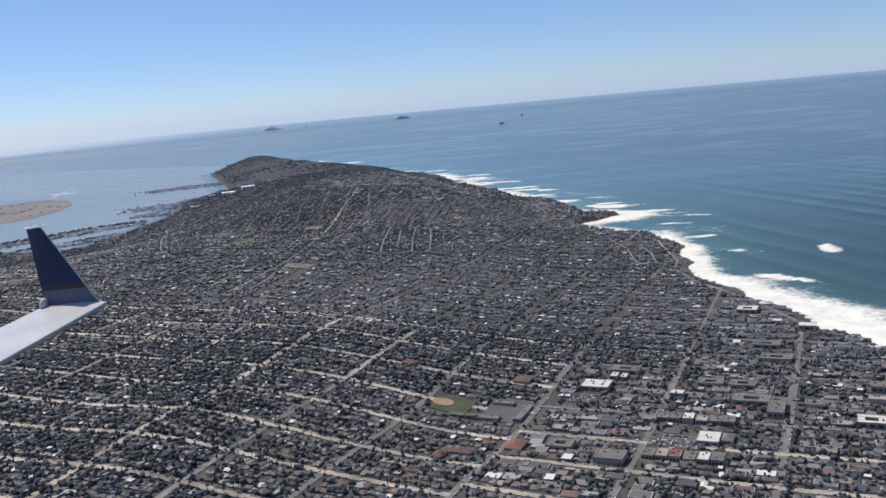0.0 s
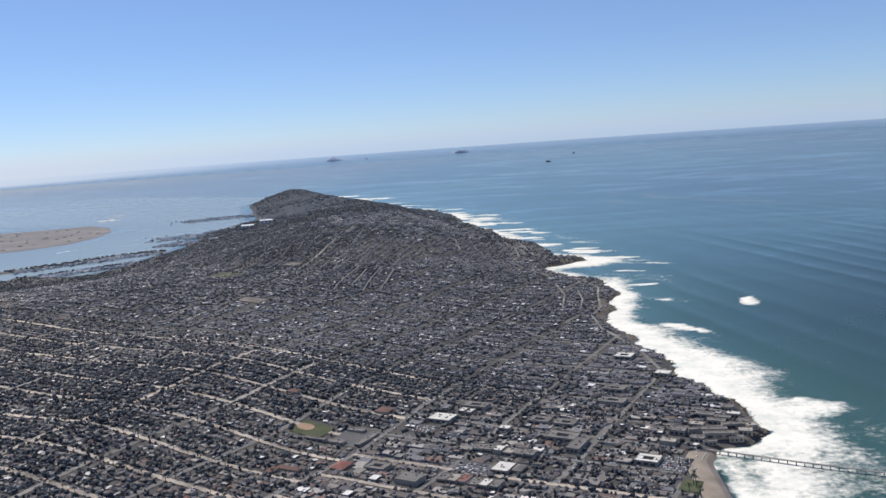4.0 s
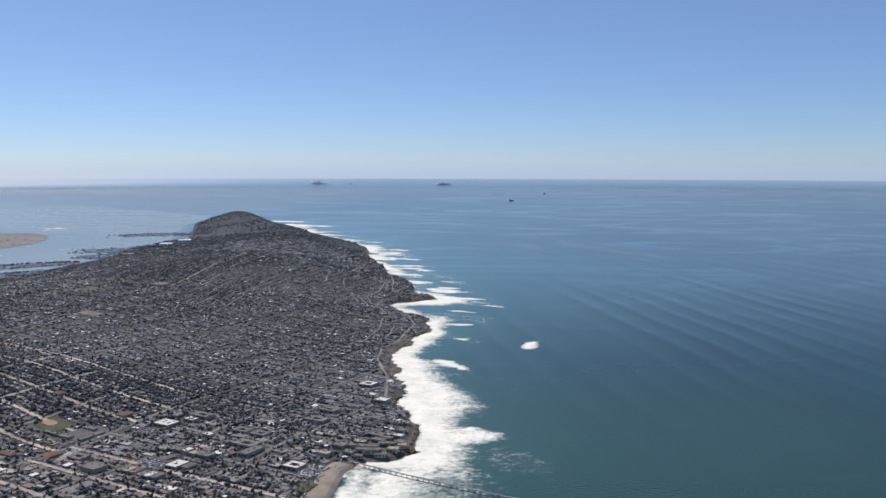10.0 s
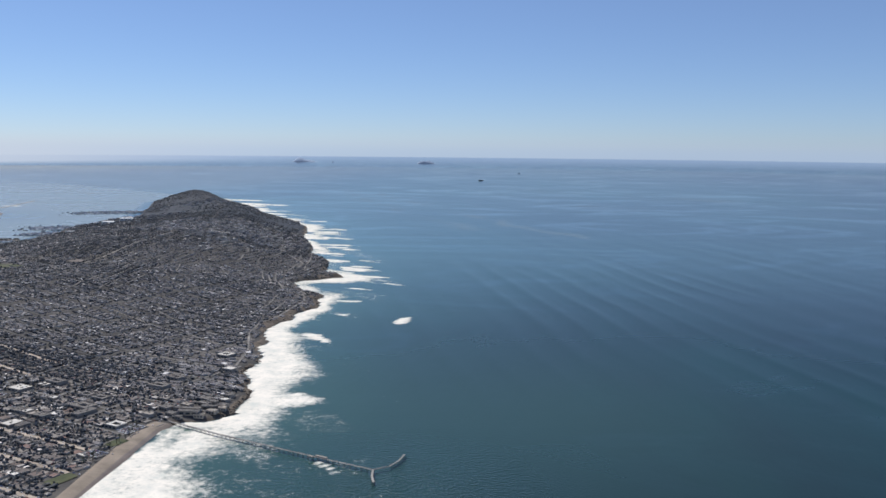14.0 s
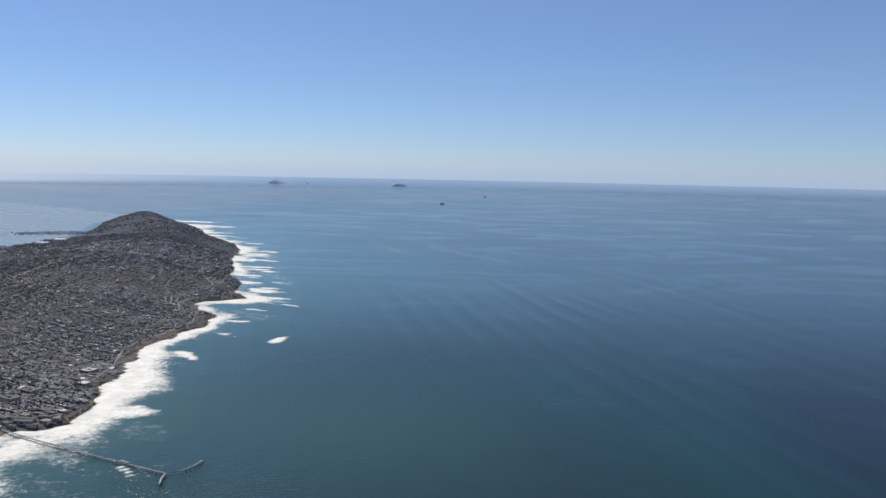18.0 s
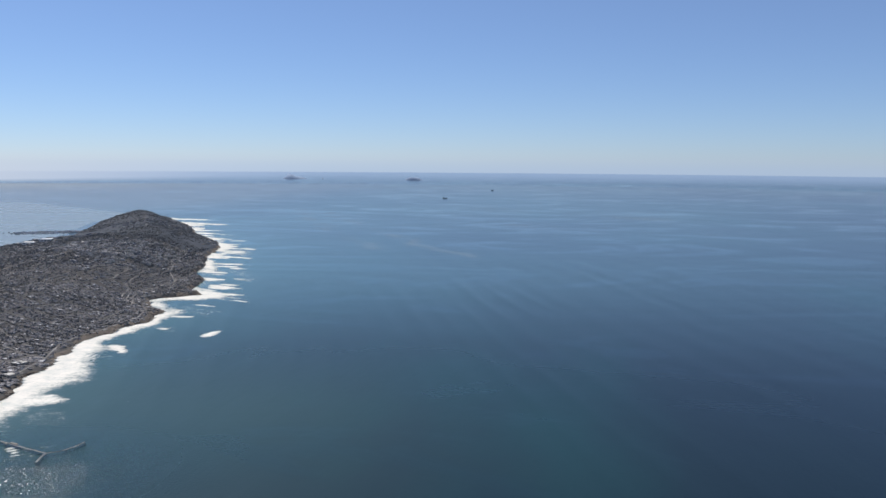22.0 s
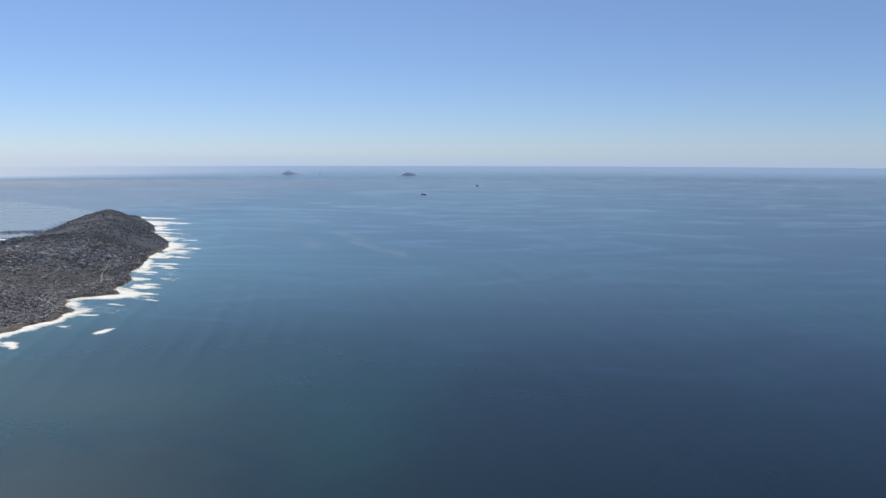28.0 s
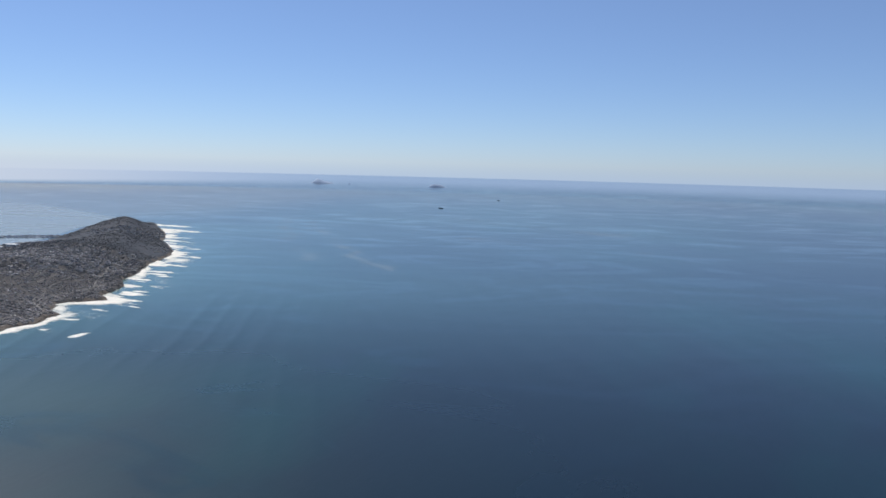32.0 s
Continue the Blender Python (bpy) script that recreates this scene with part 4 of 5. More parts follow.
# ---- houses, trees and cars, street by street ----
GABLE = ([(-.5, -.5, 0), (.5, -.5, 0), (.5, .5, 0), (-.5, .5, 0), (-.5, -.5, .6), (.5, -.5, .6), (.5, .5, .6), (-.5, .5, .6), (-.5, 0, 1), (.5, 0, 1)],
         [(0, 1, 5, 4), (2, 3, 7, 6), (1, 2, 6, 9, 5), (3, 0, 4, 8, 7), (4, 5, 9, 8), (6, 7, 8, 9)], [1, 1, 1, 1, 0, 0])
HIP = ([(-.5, -.5, 0), (.5, -.5, 0), (.5, .5, 0), (-.5, .5, 0), (-.5, -.5, .6), (.5, -.5, .6), (.5, .5, .6), (-.5, .5, .6), (-.15, 0, 1), (.15, 0, 1)],
       [(0, 1, 5, 4), (1, 2, 6, 5), (2, 3, 7, 6), (3, 0, 4, 7), (4, 5, 9, 8), (5, 6, 9), (6, 7, 8, 9), (7, 4, 8)], [1, 1, 1, 1, 0, 0, 0, 0])
FLAT = ([(-.5, -.5, 0), (.5, -.5, 0), (.5, .5, 0), (-.5, .5, 0), (-.5, -.5, 1), (.5, -.5, 1), (.5, .5, 1), (-.5, .5, 1),
         (-.47, -.47, 1), (.47, -.47, 1), (.47, .47, 1), (-.47, .47, 1), (-.47, -.47, .94), (.47, -.47, .94), (.47, .47, .94), (-.47, .47, .94)],
        [(0, 1, 5, 4), (1, 2, 6, 5), (2, 3, 7, 6), (3, 0, 4, 7), (4, 5, 9, 8), (5, 6, 10, 9), (6, 7, 11, 10), (7, 4, 8, 11),
         (8, 9, 13, 12), (9, 10, 14, 13), (10, 11, 15, 14), (11, 8, 12, 15), (12, 13, 14, 15)], [1] * 12 + [0])
ELL = ([(-.5, -.5, 0), (.5, -.5, 0), (.5, 0, 0), (0, 0, 0), (0, .5, 0), (-.5, .5, 0), (-.5, -.5, .62), (.5, -.5, .62), (.5, 0, .62), (0, 0, .62), (0, .5, .62), (-.5, .5, .62),
        (-.25, -.25, 1), (.5, -.25, 1), (-.25, .5, 1)],
       [(0, 1, 7, 6), (1, 2, 8, 13, 7), (2, 3, 9, 8), (3, 4, 10, 9), (4, 5, 11, 14, 10), (5, 0, 6, 11), (6, 7, 13, 12), (8, 9, 12, 13), (9, 10, 14, 12), (11, 6, 12, 14)], [1] * 6 + [0] * 4)
HOUSES = [GABLE, HIP, FLAT, ELL]


def crown_shape(seed, lobes):
    """An uneven leafy crown about one unit high, as vertices and triangles."""
    g = random.Random(seed)
    vs, fs = [], []
    for k in range(lobes):
        b = bmesh.new()
        bmesh.ops.create_icosphere(b, subdivisions=1, radius=0.5)
        off = Vector((g.uniform(-.3, .3), g.uniform(-.3, .3), g.uniform(0.0, .25))) if k else Vector((0, 0, 0))
        s = g.uniform(0.55, 0.8) if k else 0.95
        base = len(vs)
        for v in b.verts:
            p = v.co * s * g.uniform(0.72, 1.25) + off
            vs.append((p.x, p.y, max(0.0, p.z + 0.5)))
        for f in b.faces:
            fs.append(tuple(base + v.index for v in f.verts))
        b.free()
    return vs, fs, [0] * len(fs)


CROWNS = [crown_shape(k, 1) for k in range(4)]
CLUMPS = [crown_shape(20 + k, 2) for k in range(5)]
CAR = ([(-.5, -.5, .1), (.5, -.5, .1), (.5, .5, .1), (-.5, .5, .1), (-.5, -.5, .6), (.5, -.5, .6), (.5, .5, .6), (-.5, .5, .6), (-.3, -.4, 1), (.2, -.4, 1), (.2, .4, 1), (-.3, .4, 1)],
       [(0, 1, 5, 4), (1, 2, 6, 5), (2, 3, 7, 6), (3, 0, 4, 7), (4, 5, 9, 8), (5, 6, 10, 9), (6, 7, 11, 10), (7, 4, 8, 11), (8, 9, 10, 11)], [0] * 9)

hx, hy, ht, hw, hd_, hh, hk = [], [], [], [], [], [], []


def lot_row(place, turn, length, depth, shop, far):
    """Houses side by side along one side of a block."""
    s = -length / 2 + 0.08
    while s < length / 2 - 0.06:
        big = shop and rng.random() < 0.4
        w = rng.uniform(0.14, 0.32) if big else rng.uniform(0.066, 0.118) * (1.25 if far else 1)
        d = rng.uniform(0.14, 0.23) if big else rng.uniform(0.1, 0.165) * depth
        if rng.random() < 0.05 + 0.35 * (1 - depth):
            s += w
            continue
        x, y = place(s + w / 2, rng.uniform(-0.03, 0.03))
        hx.append(x), hy.append(y), ht.append(turn + rng.normal(0, 0.03) + (math.pi / 2 if rng.random() < 0.4 and not big else 0))
        hw.append(w), hd_.append(d), hh.append(rng.uniform(0.036, 0.062) if shop else rng.uniform(0.034, 0.06) * (1.15 if far else 1))
        hk.append(2 if rng.random() < (0.55 if shop else 0.32 if far else 0.2) else int(rng.choice([0, 0, 1, 1, 3])))
        s += w + rng.uniform(0.006, 0.045)


for lines, lanes in ((U_LINES, [k for k in range(len(V_LINES) - 1) if V_LINES[k] <= V_SPLIT]), (U_TOWN, [k for k in range(len(V_LINES) - 1) if V_LINES[k] > V_SPLIT])):
    for u_a, u_b in zip(lines[:-1], lines[1:]):
        for k in lanes:
            u0, v0, gap, run = (u_a + u_b) / 2, (V_LINES[k] + V_LINES[k + 1]) / 2, (u_b - u_a) / 1.17, V_LINES[k] - V_LINES[k + 1] - 0.27
            cx0, cy0 = uv_place(u0, v0)
            if cx0 < -0.66 * cy0 - 5 or cx0 > 10:
                continue
            shop = v0 > -5.2 and 10.5 < u0 < 16.5 or v0 > -3.2 and u0 < 22
            for off, dep in ((-0.36, 1.05), (-0.19, 0.85), (0.0, 0.7), (0.19, 0.85), (0.36, 1.05)):
                lot_row(lambda s, j, u0=u0, v0=v0, off=off * gap: uv_place(u0 + off + j, v0 + s), GRID_TURN, run, dep, shop, u0 > 18)
n_town = len(hx)
for i, x in enumerate(X_LINES):
    for y in np.arange(26.5, 57, 2.1):
        for off in (-0.32, 0.02, 0.3):
            if rng.random() < 0.2 or y > 44 and rng.random() < 0.15 + 0.03 * (y - 44):
                continue
            lot_row(lambda s, j, x=x, y=y, off=off: (x - 0.5 + off + j - (y - 30) * 0.154, y + s), math.pi / 2, 2.0, 0.72, False, True)
n_hill = len(hx)
for _ in range(500):
    x, y = rng.normal(-5.2, 3.0), rng.normal(49.5, 4.5)
    if wave_noise(np.array([x]), np.array([y]), 0.8, 52, 2)[0] > 0.0:
        hx.append(x), hy.append(y), ht.append(rng.normal(0, 0.25)), hw.append(rng.uniform(0.14, 0.36)), hd_.append(rng.uniform(0.12, 0.24)), hh.append(rng.uniform(0.09, 0.13)), hk.append(4)
for _ in range(2500):
    a = rng.uniform(0, 1)
    y = 46 + 46 * a * a
    x = np.interp(y, [50, 70, 92], [-8, -14, -23]) + rng.normal(0, 4.5)
    if wave_noise(np.array([x]), np.array([y]), 0.35, 51, 2)[0] > 0.18:
        hx.append(x), hy.append(y), ht.append(rng.normal(0, 0.25)), hw.append(rng.uniform(0.1, 0.4)), hd_.append(rng.uniform(0.1, 0.22)), hh.append(rng.uniform(0.06, 0.12)), hk.append(4)
hx, hy = bend(np.array(hx), np.array(hy))
ht, hk = np.array(ht), np.array(hk)
hs = np.stack([hw, hd_, hh], 1)
keep = seen_land(hx, hy, 0.16) & (grid_u(hx, hy) > 7.6)
order = np.arange(len(hx))
keep &= np.where(order < n_town, in_town(hx, hy), np.where(order < n_hill, ~in_town(hx, hy), True))
for x, y, w, d in CLEAR:
    c, s = math.cos(-GRID_TURN), math.sin(-GRID_TURN)
    px, py = c * (hx - x) - s * (hy - y), s * (hx - x) + c * (hy - y)
    keep &= ~((abs(px) < w + 0.05) & (abs(py) < d + 0.05))
keep &= ~((hy < 13.6) & (shore(hx, hy)[0] < 0.55))
for way in CLEARWAY:
    keep &= line_distance(hx, hy, way) > 0.085
hx, hy, ht, hs, hk = hx[keep], hy[keep], ht[keep], hs[keep], hk[keep]
hz = ground(hx, hy) - 0.006

near_u, near_v = grid_u(hx, hy), hx * GV[0] + hy * GV[1]
stretch = np.nonzero((near_u > 9.35) & (near_u < 11.5) & (near_v > -10.9) & (near_v < -0.9))[0][:300]
rest = hk < 4
rest[stretch] = False
south = hk == 4
tagged(scatter("ridge_buildings", [FLAT], np.zeros(south.sum(), int), np.stack([hx, hy, hz], 1)[south], ht[south], hs[south], [M_PALE, M_WALL_S]), "clusters of pale low buildings along the ridge", "buildings", kind="stuff")
# houses up the hill take the roof mix with haze painted in
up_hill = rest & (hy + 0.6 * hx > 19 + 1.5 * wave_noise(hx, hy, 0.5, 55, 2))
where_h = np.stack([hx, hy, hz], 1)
for name, sel, roofs, label in (("town_houses", rest & ~up_hill, M_ROOF_S, "dense low town houses with grey, brown and white roofs"), ("hillside_houses", up_hill, M_ROOF_H, "dense low hillside houses with dark roofs tinted as if hazy")):
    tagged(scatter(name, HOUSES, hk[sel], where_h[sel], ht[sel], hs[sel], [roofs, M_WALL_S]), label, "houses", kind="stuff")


def house_kind(k, label):
    """One house of unit size: walls, roof, and a chimney or roof vent."""
    tv, tf, ti = HOUSES[k]
    top = tagged(new("house"), label, "house", "houses by the near streets")
    made = {}
    for name, want, mat in (("body", 1, M_WALL_O), ("roof", 0, M_ROOF_O)):
        b = bmesh.new()
        vs = [b.verts.new(p) for p in tv]
        for f, i in zip(tf, ti):
            if i == want:
                b.faces.new([vs[j] for j in f])
        for v in [v for v in b.verts if not v.link_faces]:
            b.verts.remove(v)
        if name == "roof":
            for v in b.verts:
                if k != 2 and v.co.z < 0.7:
                    v.co.x *= 1.1
                    v.co.y *= 1.1
                    v.co.z -= 0.02
        made[name] = part(name, b, mat, top)
    b = bmesh.new()
    box(b, 0.22, 0.12, 0.7, 1.12, 0.09, 0.07)
    part("chimney" if k != 2 else "roof_unit", b, M_STUCCO, made["roof"])
    b = bmesh.new()
    box(b, -0.2, -0.51, 0.15, 0.45, 0.3, 0.02)
    part("window", b, M_GLASS, made["body"])
    return top


KIND_WORDS = ["low gable-roofed house on a street of close houses", "low hip-roofed house on a street of close houses",
              "flat-roofed stucco building among close houses", "L-shaped low house with crossing gable roofs"]
samples = {}
for i in stretch:
    k = int(hk[i])
    m = Matrix.LocRotScale((hx[i], hy[i], hz[i]), Euler((0, 0, ht[i])), Vector(hs[i]))
    if k not in samples:
        samples[k] = house_kind(k, KIND_WORDS[k])
        samples[k].matrix_world = m
    else:
        c = copy_thing(samples[k], Matrix.Identity(4))
        c.matrix_basis = m

# ---- trees ----
n_far, n_close, n_hillside, n_mid = 105000, 60000, 24000, 38000
n_try = n_far + n_close + n_hillside + n_mid
tx = np.r_[rng.uniform(-40, 8.5, n_far), rng.uniform(-15, 8, n_close), rng.uniform(-21, 4.5, n_hillside), rng.uniform(-15, 6, n_mid)]
ty = np.r_[8 + (60 - 8) * rng.uniform(0, 1, n_far) ** 0.8, rng.uniform(8, 19, n_close), rng.uniform(25, 61, n_hillside), rng.uniform(17, 34, n_mid)]
ok = seen_land(tx, ty, 0.3) & (grid_u(tx, ty) > 7.8)
dens = 0.55 + 0.5 * wave_noise(tx, ty, 0.55, 61, 3) + 0.25 * smooth(0, -12, tx) + 0.3 * smooth(21, 27, ty) * wave_noise(tx, ty, 0.4, 62, 3)
ok &= rng.uniform(0, 1, n_try) < np.clip(dens, 0.2, 1)
gu, gv = grid_u(tx, ty), tx * GV[0] + ty * GV[1]
def nearest_line(value, lines):
    return np.min(np.abs(np.asarray(value)[:, None] - np.array(lines)[None]), 1)


fu = np.where(gv < V_SPLIT, nearest_line(gu, U_LINES), nearest_line(gu, U_TOWN))
fv = nearest_line(gv, V_LINES)
ok &= ~(in_town(tx, ty) & ((fu < 0.1) | (fv < 0.1)) & (rng.uniform(0, 1, n_try) < 0.86))
ok &= ~((gv > -5) & (gu < 22) & (rng.uniform(0, 1, n_try) < 0.3))
ok &= ~((ty < 13.6) & (shore(tx, ty)[0] < 0.6))
for x, y, w, d in CLEAR:
    ok &= ~((abs(tx - x) < max(w, d)) & (abs(ty - y) < max(w, d)) & (rng.uniform(0, 1, n_try) < 0.93))
line_x = tx + (ty - 26.0) * 4.6 / 30.0
fx = np.abs((line_x - 2.6 + 0.51) % 1.02 - 0.51)
ok &= ~(~in_town(tx, ty) & (fx < 0.06) & (rng.uniform(0, 1, n_try) < 0.85))
in_rows = (fu < 0.16) | ((fu > 0.27) & (fu < 0.34)) | (fu > 0.5)
ok &= ~(in_town(tx, ty) & ~in_rows & (rng.uniform(0, 1, n_try) < 0.6))
tx, ty = bend(tx[ok], ty[ok])
free = np.ones(len(tx), bool)
for way in CLEARWAY:
    free &= line_distance(tx, ty, way) > 0.055
tx, ty = tx[free], ty[free]
tz = ground(tx, ty) - 0.004
close_by = ty < 17
size_r = rng.uniform(0.035, 0.1, len(tx)) * np.where(rng.random(len(tx)) < 0.12, 1.5, 1) * np.where(close_by, 1, 1.08)
ts = np.stack([size_r, size_r * rng.uniform(0.8, 1.2, len(tx)), rng.uniform(0.04, 0.1, len(tx)) * np.where(ty < 22, 1, 0.88)], 1)
tt_ = rng.uniform(0, 6.28, len(tx))
gu, gv = grid_u(tx, ty), tx * GV[0] + ty * GV[1]
pick_t = np.nonzero((gu > 9.3) & (gu < 11.6) & (gv > -10.9) & (gv < -0.9))[0][:160]
rest = np.ones(len(tx), bool)
rest[pick_t] = False
pos_t = np.stack([tx, ty, tz], 1)
a, b_ = rest & close_by, rest & ~close_by
tagged(scatter("street_trees", CLUMPS, rng.integers(0, 5, len(tx))[a], pos_t[a], tt_[a], ts[a], [M_LEAF_S]), "dark green broad tree crowns between houses", "trees", kind="stuff")
tagged(scatter("hillside_trees", CROWNS, rng.integers(0, 4, len(tx))[b_], pos_t[b_], tt_[b_], ts[b_], [M_LEAF_S]), "dark green tree crowns over the hill", "trees", kind="stuff")
# scrub on the bare southern ridge
n_s = 34000
qx, qy = rng.uniform(-30, 4, n_s), rng.uniform(45, 101, n_s)
okq = (shore(qx, qy)[2] > 0.3) & (rng.uniform(0, 1, n_s) < np.clip(0.5 + 0.7 * wave_noise(qx, qy, 0.5, 71, 3), 0.05, 1))
qx, qy = qx[okq], qy[okq]
qs = rng.uniform(0.08, 0.22, len(qx))
tagged(scatter("ridge_scrub", CROWNS, rng.integers(0, 4, len(qx)), np.stack([qx, qy, ground(qx, qy) - 0.01], 1), rng.uniform(0, 6, len(qx)),
               np.stack([qs, qs * 0.9, qs * 0.42], 1), [M_LEAF_S]), "low dark scrub on the bare ridge", "scrub", kind="stuff")


def tree_kind(seed, label):
    g = random.Random(seed)
    top = tagged(new("tree"), label, "tree", "trees by the near streets")
    b = bmesh.new()
    bmesh.ops.create_cone(b, segments=6, radius1=0.07, radius2=0.04, depth=0.5, cap_ends=True, matrix=Matrix.Translation((0, 0, 0.25)))
    for k in range(3):
        t = 2.1 * k + g.random()
        bmesh.ops.create_cone(b, segments=5, radius1=0.03, radius2=0.015, depth=0.35,
                              matrix=Matrix.Translation((0.1 * math.cos(t), 0.1 * math.sin(t), 0.5)) @ Matrix.Rotation(t, 4, "Z") @ Matrix.Rotation(0.7, 4, "Y"))
    part("trunk", b, M_BARK, top)
    b = bmesh.new()
    for k in range(9):
        r = g.uniform(0.14, 0.25)
        t, e = g.uniform(0, 6.28), g.uniform(0, 0.33)
        o = Vector((e * math.cos(t), e * math.sin(t), g.uniform(0.5, 0.88)))
        made = bmesh.ops.create_icosphere(b, subdivisions=1, radius=r)["verts"]
        for v in made:
            v.co = v.co * g.uniform(0.7, 1.3) + o
    part("crown", b, M_LEAF_O, top)
    return top


trees = [tree_kind(k, "dark green broad-crowned street tree beside houses") for k in range(4)]
for j, i in enumerate(pick_t):
    m = Matrix.LocRotScale((tx[i], ty[i], tz[i]), Euler((0, 0, tt_[i])), Vector((ts[i][0] * 1.3, ts[i][1] * 1.3, ts[i][2] * 1.25)))
    if j < 4:
        trees[j].matrix_world = m
    else:
        copy_thing(trees[j % 4], Matrix.Identity(4)).matrix_basis = m

# ---- palms along the pale streets ----
M_PALM = mottled("palm_fronds", [(0.3, (0.045, 0.055, 0.04)), (0.7, (0.08, 0.085, 0.06))], 40.0, 200.0)
palm = tagged(new("palm_tree"), "tall thin palm tree with a small ragged crown", "palm", "palms along the streets")
b = bmesh.new()
bmesh.ops.create_cone(b, segments=6, radius1=0.006, radius2=0.004, depth=0.13, matrix=Matrix.Translation((0, 0, 0.065)))
part("trunk", b, M_BARK, palm)
b = bmesh.new()
for k in range(11):
    a, lift = k * 0.571 + 0.2 * (k % 2), 0.018 - 0.012 * (k % 3)
    c, s_ = math.cos(a), math.sin(a)
    rows = [(0.0, 0.13, 0.003), (0.018, 0.13 + lift, 0.008), (0.034, 0.125 + lift * 0.4, 0.006), (0.044, 0.11, 0.001)]
    vs = [(b.verts.new((r * c - w * s_, r * s_ + w * c, z)), b.verts.new((r * c + w * s_, r * s_ - w * c, z))) for r, z, w in rows]
    for p, q in zip(vs[:-1], vs[1:]):
        b.faces.new((p[0], p[1], q[1], q[0]))
part("crown", b, M_PALM, palm)
palm_rng = random.Random(31)
palm_spots = [uv_place(u + side * 0.085, v + palm_rng.uniform(-0.05, 0.05)) for u in U_LINES[1:5] for v in np.arange(-12.5, V_SPLIT, 0.33) for side in (-1, 1) if palm_rng.random() < 0.55]
palm_spots += [(6.42 + palm_rng.uniform(-0.12, 0.12), y) for y in np.arange(10.6, 13.2, 0.17)]
for k, spot in enumerate(palm_spots):
    x, y = (float(q[0]) for q in bend(np.array([spot[0]]), np.array([spot[1]])))
    m = Matrix.LocRotScale((x, y, at_ground(x, y) - 0.002), Euler((0, 0, palm_rng.uniform(0, 6))), Vector((1, 1, 1)) * palm_rng.uniform(0.75, 1.35))
    if k == 0:
        palm.matrix_world = m
    else:
        copy_thing(palm, Matrix.Identity(4)).matrix_basis = m

# ---- parked cars ----
px_, py_, pt_ = [], [], []
for u, v in [(u, v) for u in U_LINES[:9] for v in np.arange(-16, V_SPLIT, 0.062)] + [(u, v) for u in U_TOWN[:10] for v in np.arange(V_SPLIT, 3.0, 0.062)]:
        if rng.random() < 0.66:
            x, y = uv_place(u + (0.055 if rng.random() < 0.5 else -0.055), v)
            px_.append(x), py_.append(y), pt_.append(GRID_TURN)
for v in V_LINES[:9]:
    for u in np.arange(9, 18, 0.062):
        if rng.random() < 0.45:
            x, y = uv_place(u, v + (0.058 if rng.random() < 0.5 else -0.058))
            px_.append(x), py_.append(y), pt_.append(GRID_TURN + math.pi / 2)
n_kerb = len(px_)
for x, y, w, d in ((2.72, 13.1, 0.68, 0.46), (6.3, 13.05, 0.46, 0.62), (6.3, 11.35, 0.5, 0.34), (1.55, 15.1, 0.44, 0.34)):
    for a in np.arange(-w / 2, w / 2, 0.032):
        for b in np.arange(-d / 2, d / 2, 0.095):
            if rng.random() < 0.7:
                c, s = math.cos(GRID_TURN), math.sin(GRID_TURN)
                px_.append(x + c * a - s * b), py_.append(y + s * a + c * b), pt_.append(GRID_TURN + math.pi / 2)
px_, py_ = bend(np.array(px_), np.array(py_))
pt_ = np.array(pt_)
okc = seen_land(px_, py_, 0.25)
for x, y, w, d in CLEAR:
    c, s = math.cos(-GRID_TURN), math.sin(-GRID_TURN)
    cpx, cpy = c * (px_ - x) - s * (py_ - y), s * (px_ - x) + c * (py_ - y)
    okc &= (np.arange(len(px_)) >= n_kerb) | (abs(cpx) > w) | (abs(cpy) > d)
px_, py_, pt_ = px_[okc], py_[okc], pt_[okc]
on_road = np.stack([px_, py_, ground(px_, py_) + 0.014], 1)
car_u, car_v = grid_u(px_, py_), px_ * GV[0] + py_ * GV[1]
single = np.nonzero((car_u > 9.0) & (car_u < 13.3) & (car_v > -9.0) & (car_v < 2.0))[0][::3][:260]
joined = np.ones(len(px_), bool)
joined[single] = False
tagged(scatter("parked_cars", [CAR], np.zeros(joined.sum(), int), on_road[joined], pt_[joined], np.tile((0.048, 0.02, 0.016), (joined.sum(), 1)), [M_CAR]), "rows of small parked cars along streets", "cars", kind="stuff")
M_CAR_O = varied("single_car_paint", [(0.0, (0.6, 0.6, 0.6)), (0.3, (0.04, 0.04, 0.045)), (0.5, (0.3, 0.3, 0.31)), (0.68, (0.75, 0.75, 0.74)), (0.85, (0.2, 0.04, 0.03)), (0.93, (0.05, 0.08, 0.2))], "object", rough=0.3, spread=0.05, spec=0.5)
M_TYRE = mottled("tyre_rubber", [(0.3, (0.02, 0.02, 0.02)), (0.7, (0.03, 0.03, 0.03))], 40.0, 200.0)
car = tagged(new("car"), "small parked car beside a kerb", "car", "cars parked by the near streets")
b = bmesh.new()
box(b, 0, 0, 0.002, 0.008, 0.046, 0.0185)
box(b, 0, 0, 0.008, 0.0095, 0.046, 0.0185, 0.0, 0.06)
part("body", b, M_CAR_O, car)
b = bmesh.new()
box(b, -0.002, 0, 0.0095, 0.0148, 0.028, 0.017, 0.0, 0.22)
part("cabin", b, M_GLASS, car)
b = bmesh.new()
box(b, -0.002, 0, 0.0148, 0.0155, 0.02, 0.0128)
part("roof", b, M_CAR_O, car)
for wx_, wy_ in ((-0.014, -0.0085), (0.014, -0.0085), (-0.014, 0.0085), (0.014, 0.0085)):
    b = bmesh.new()
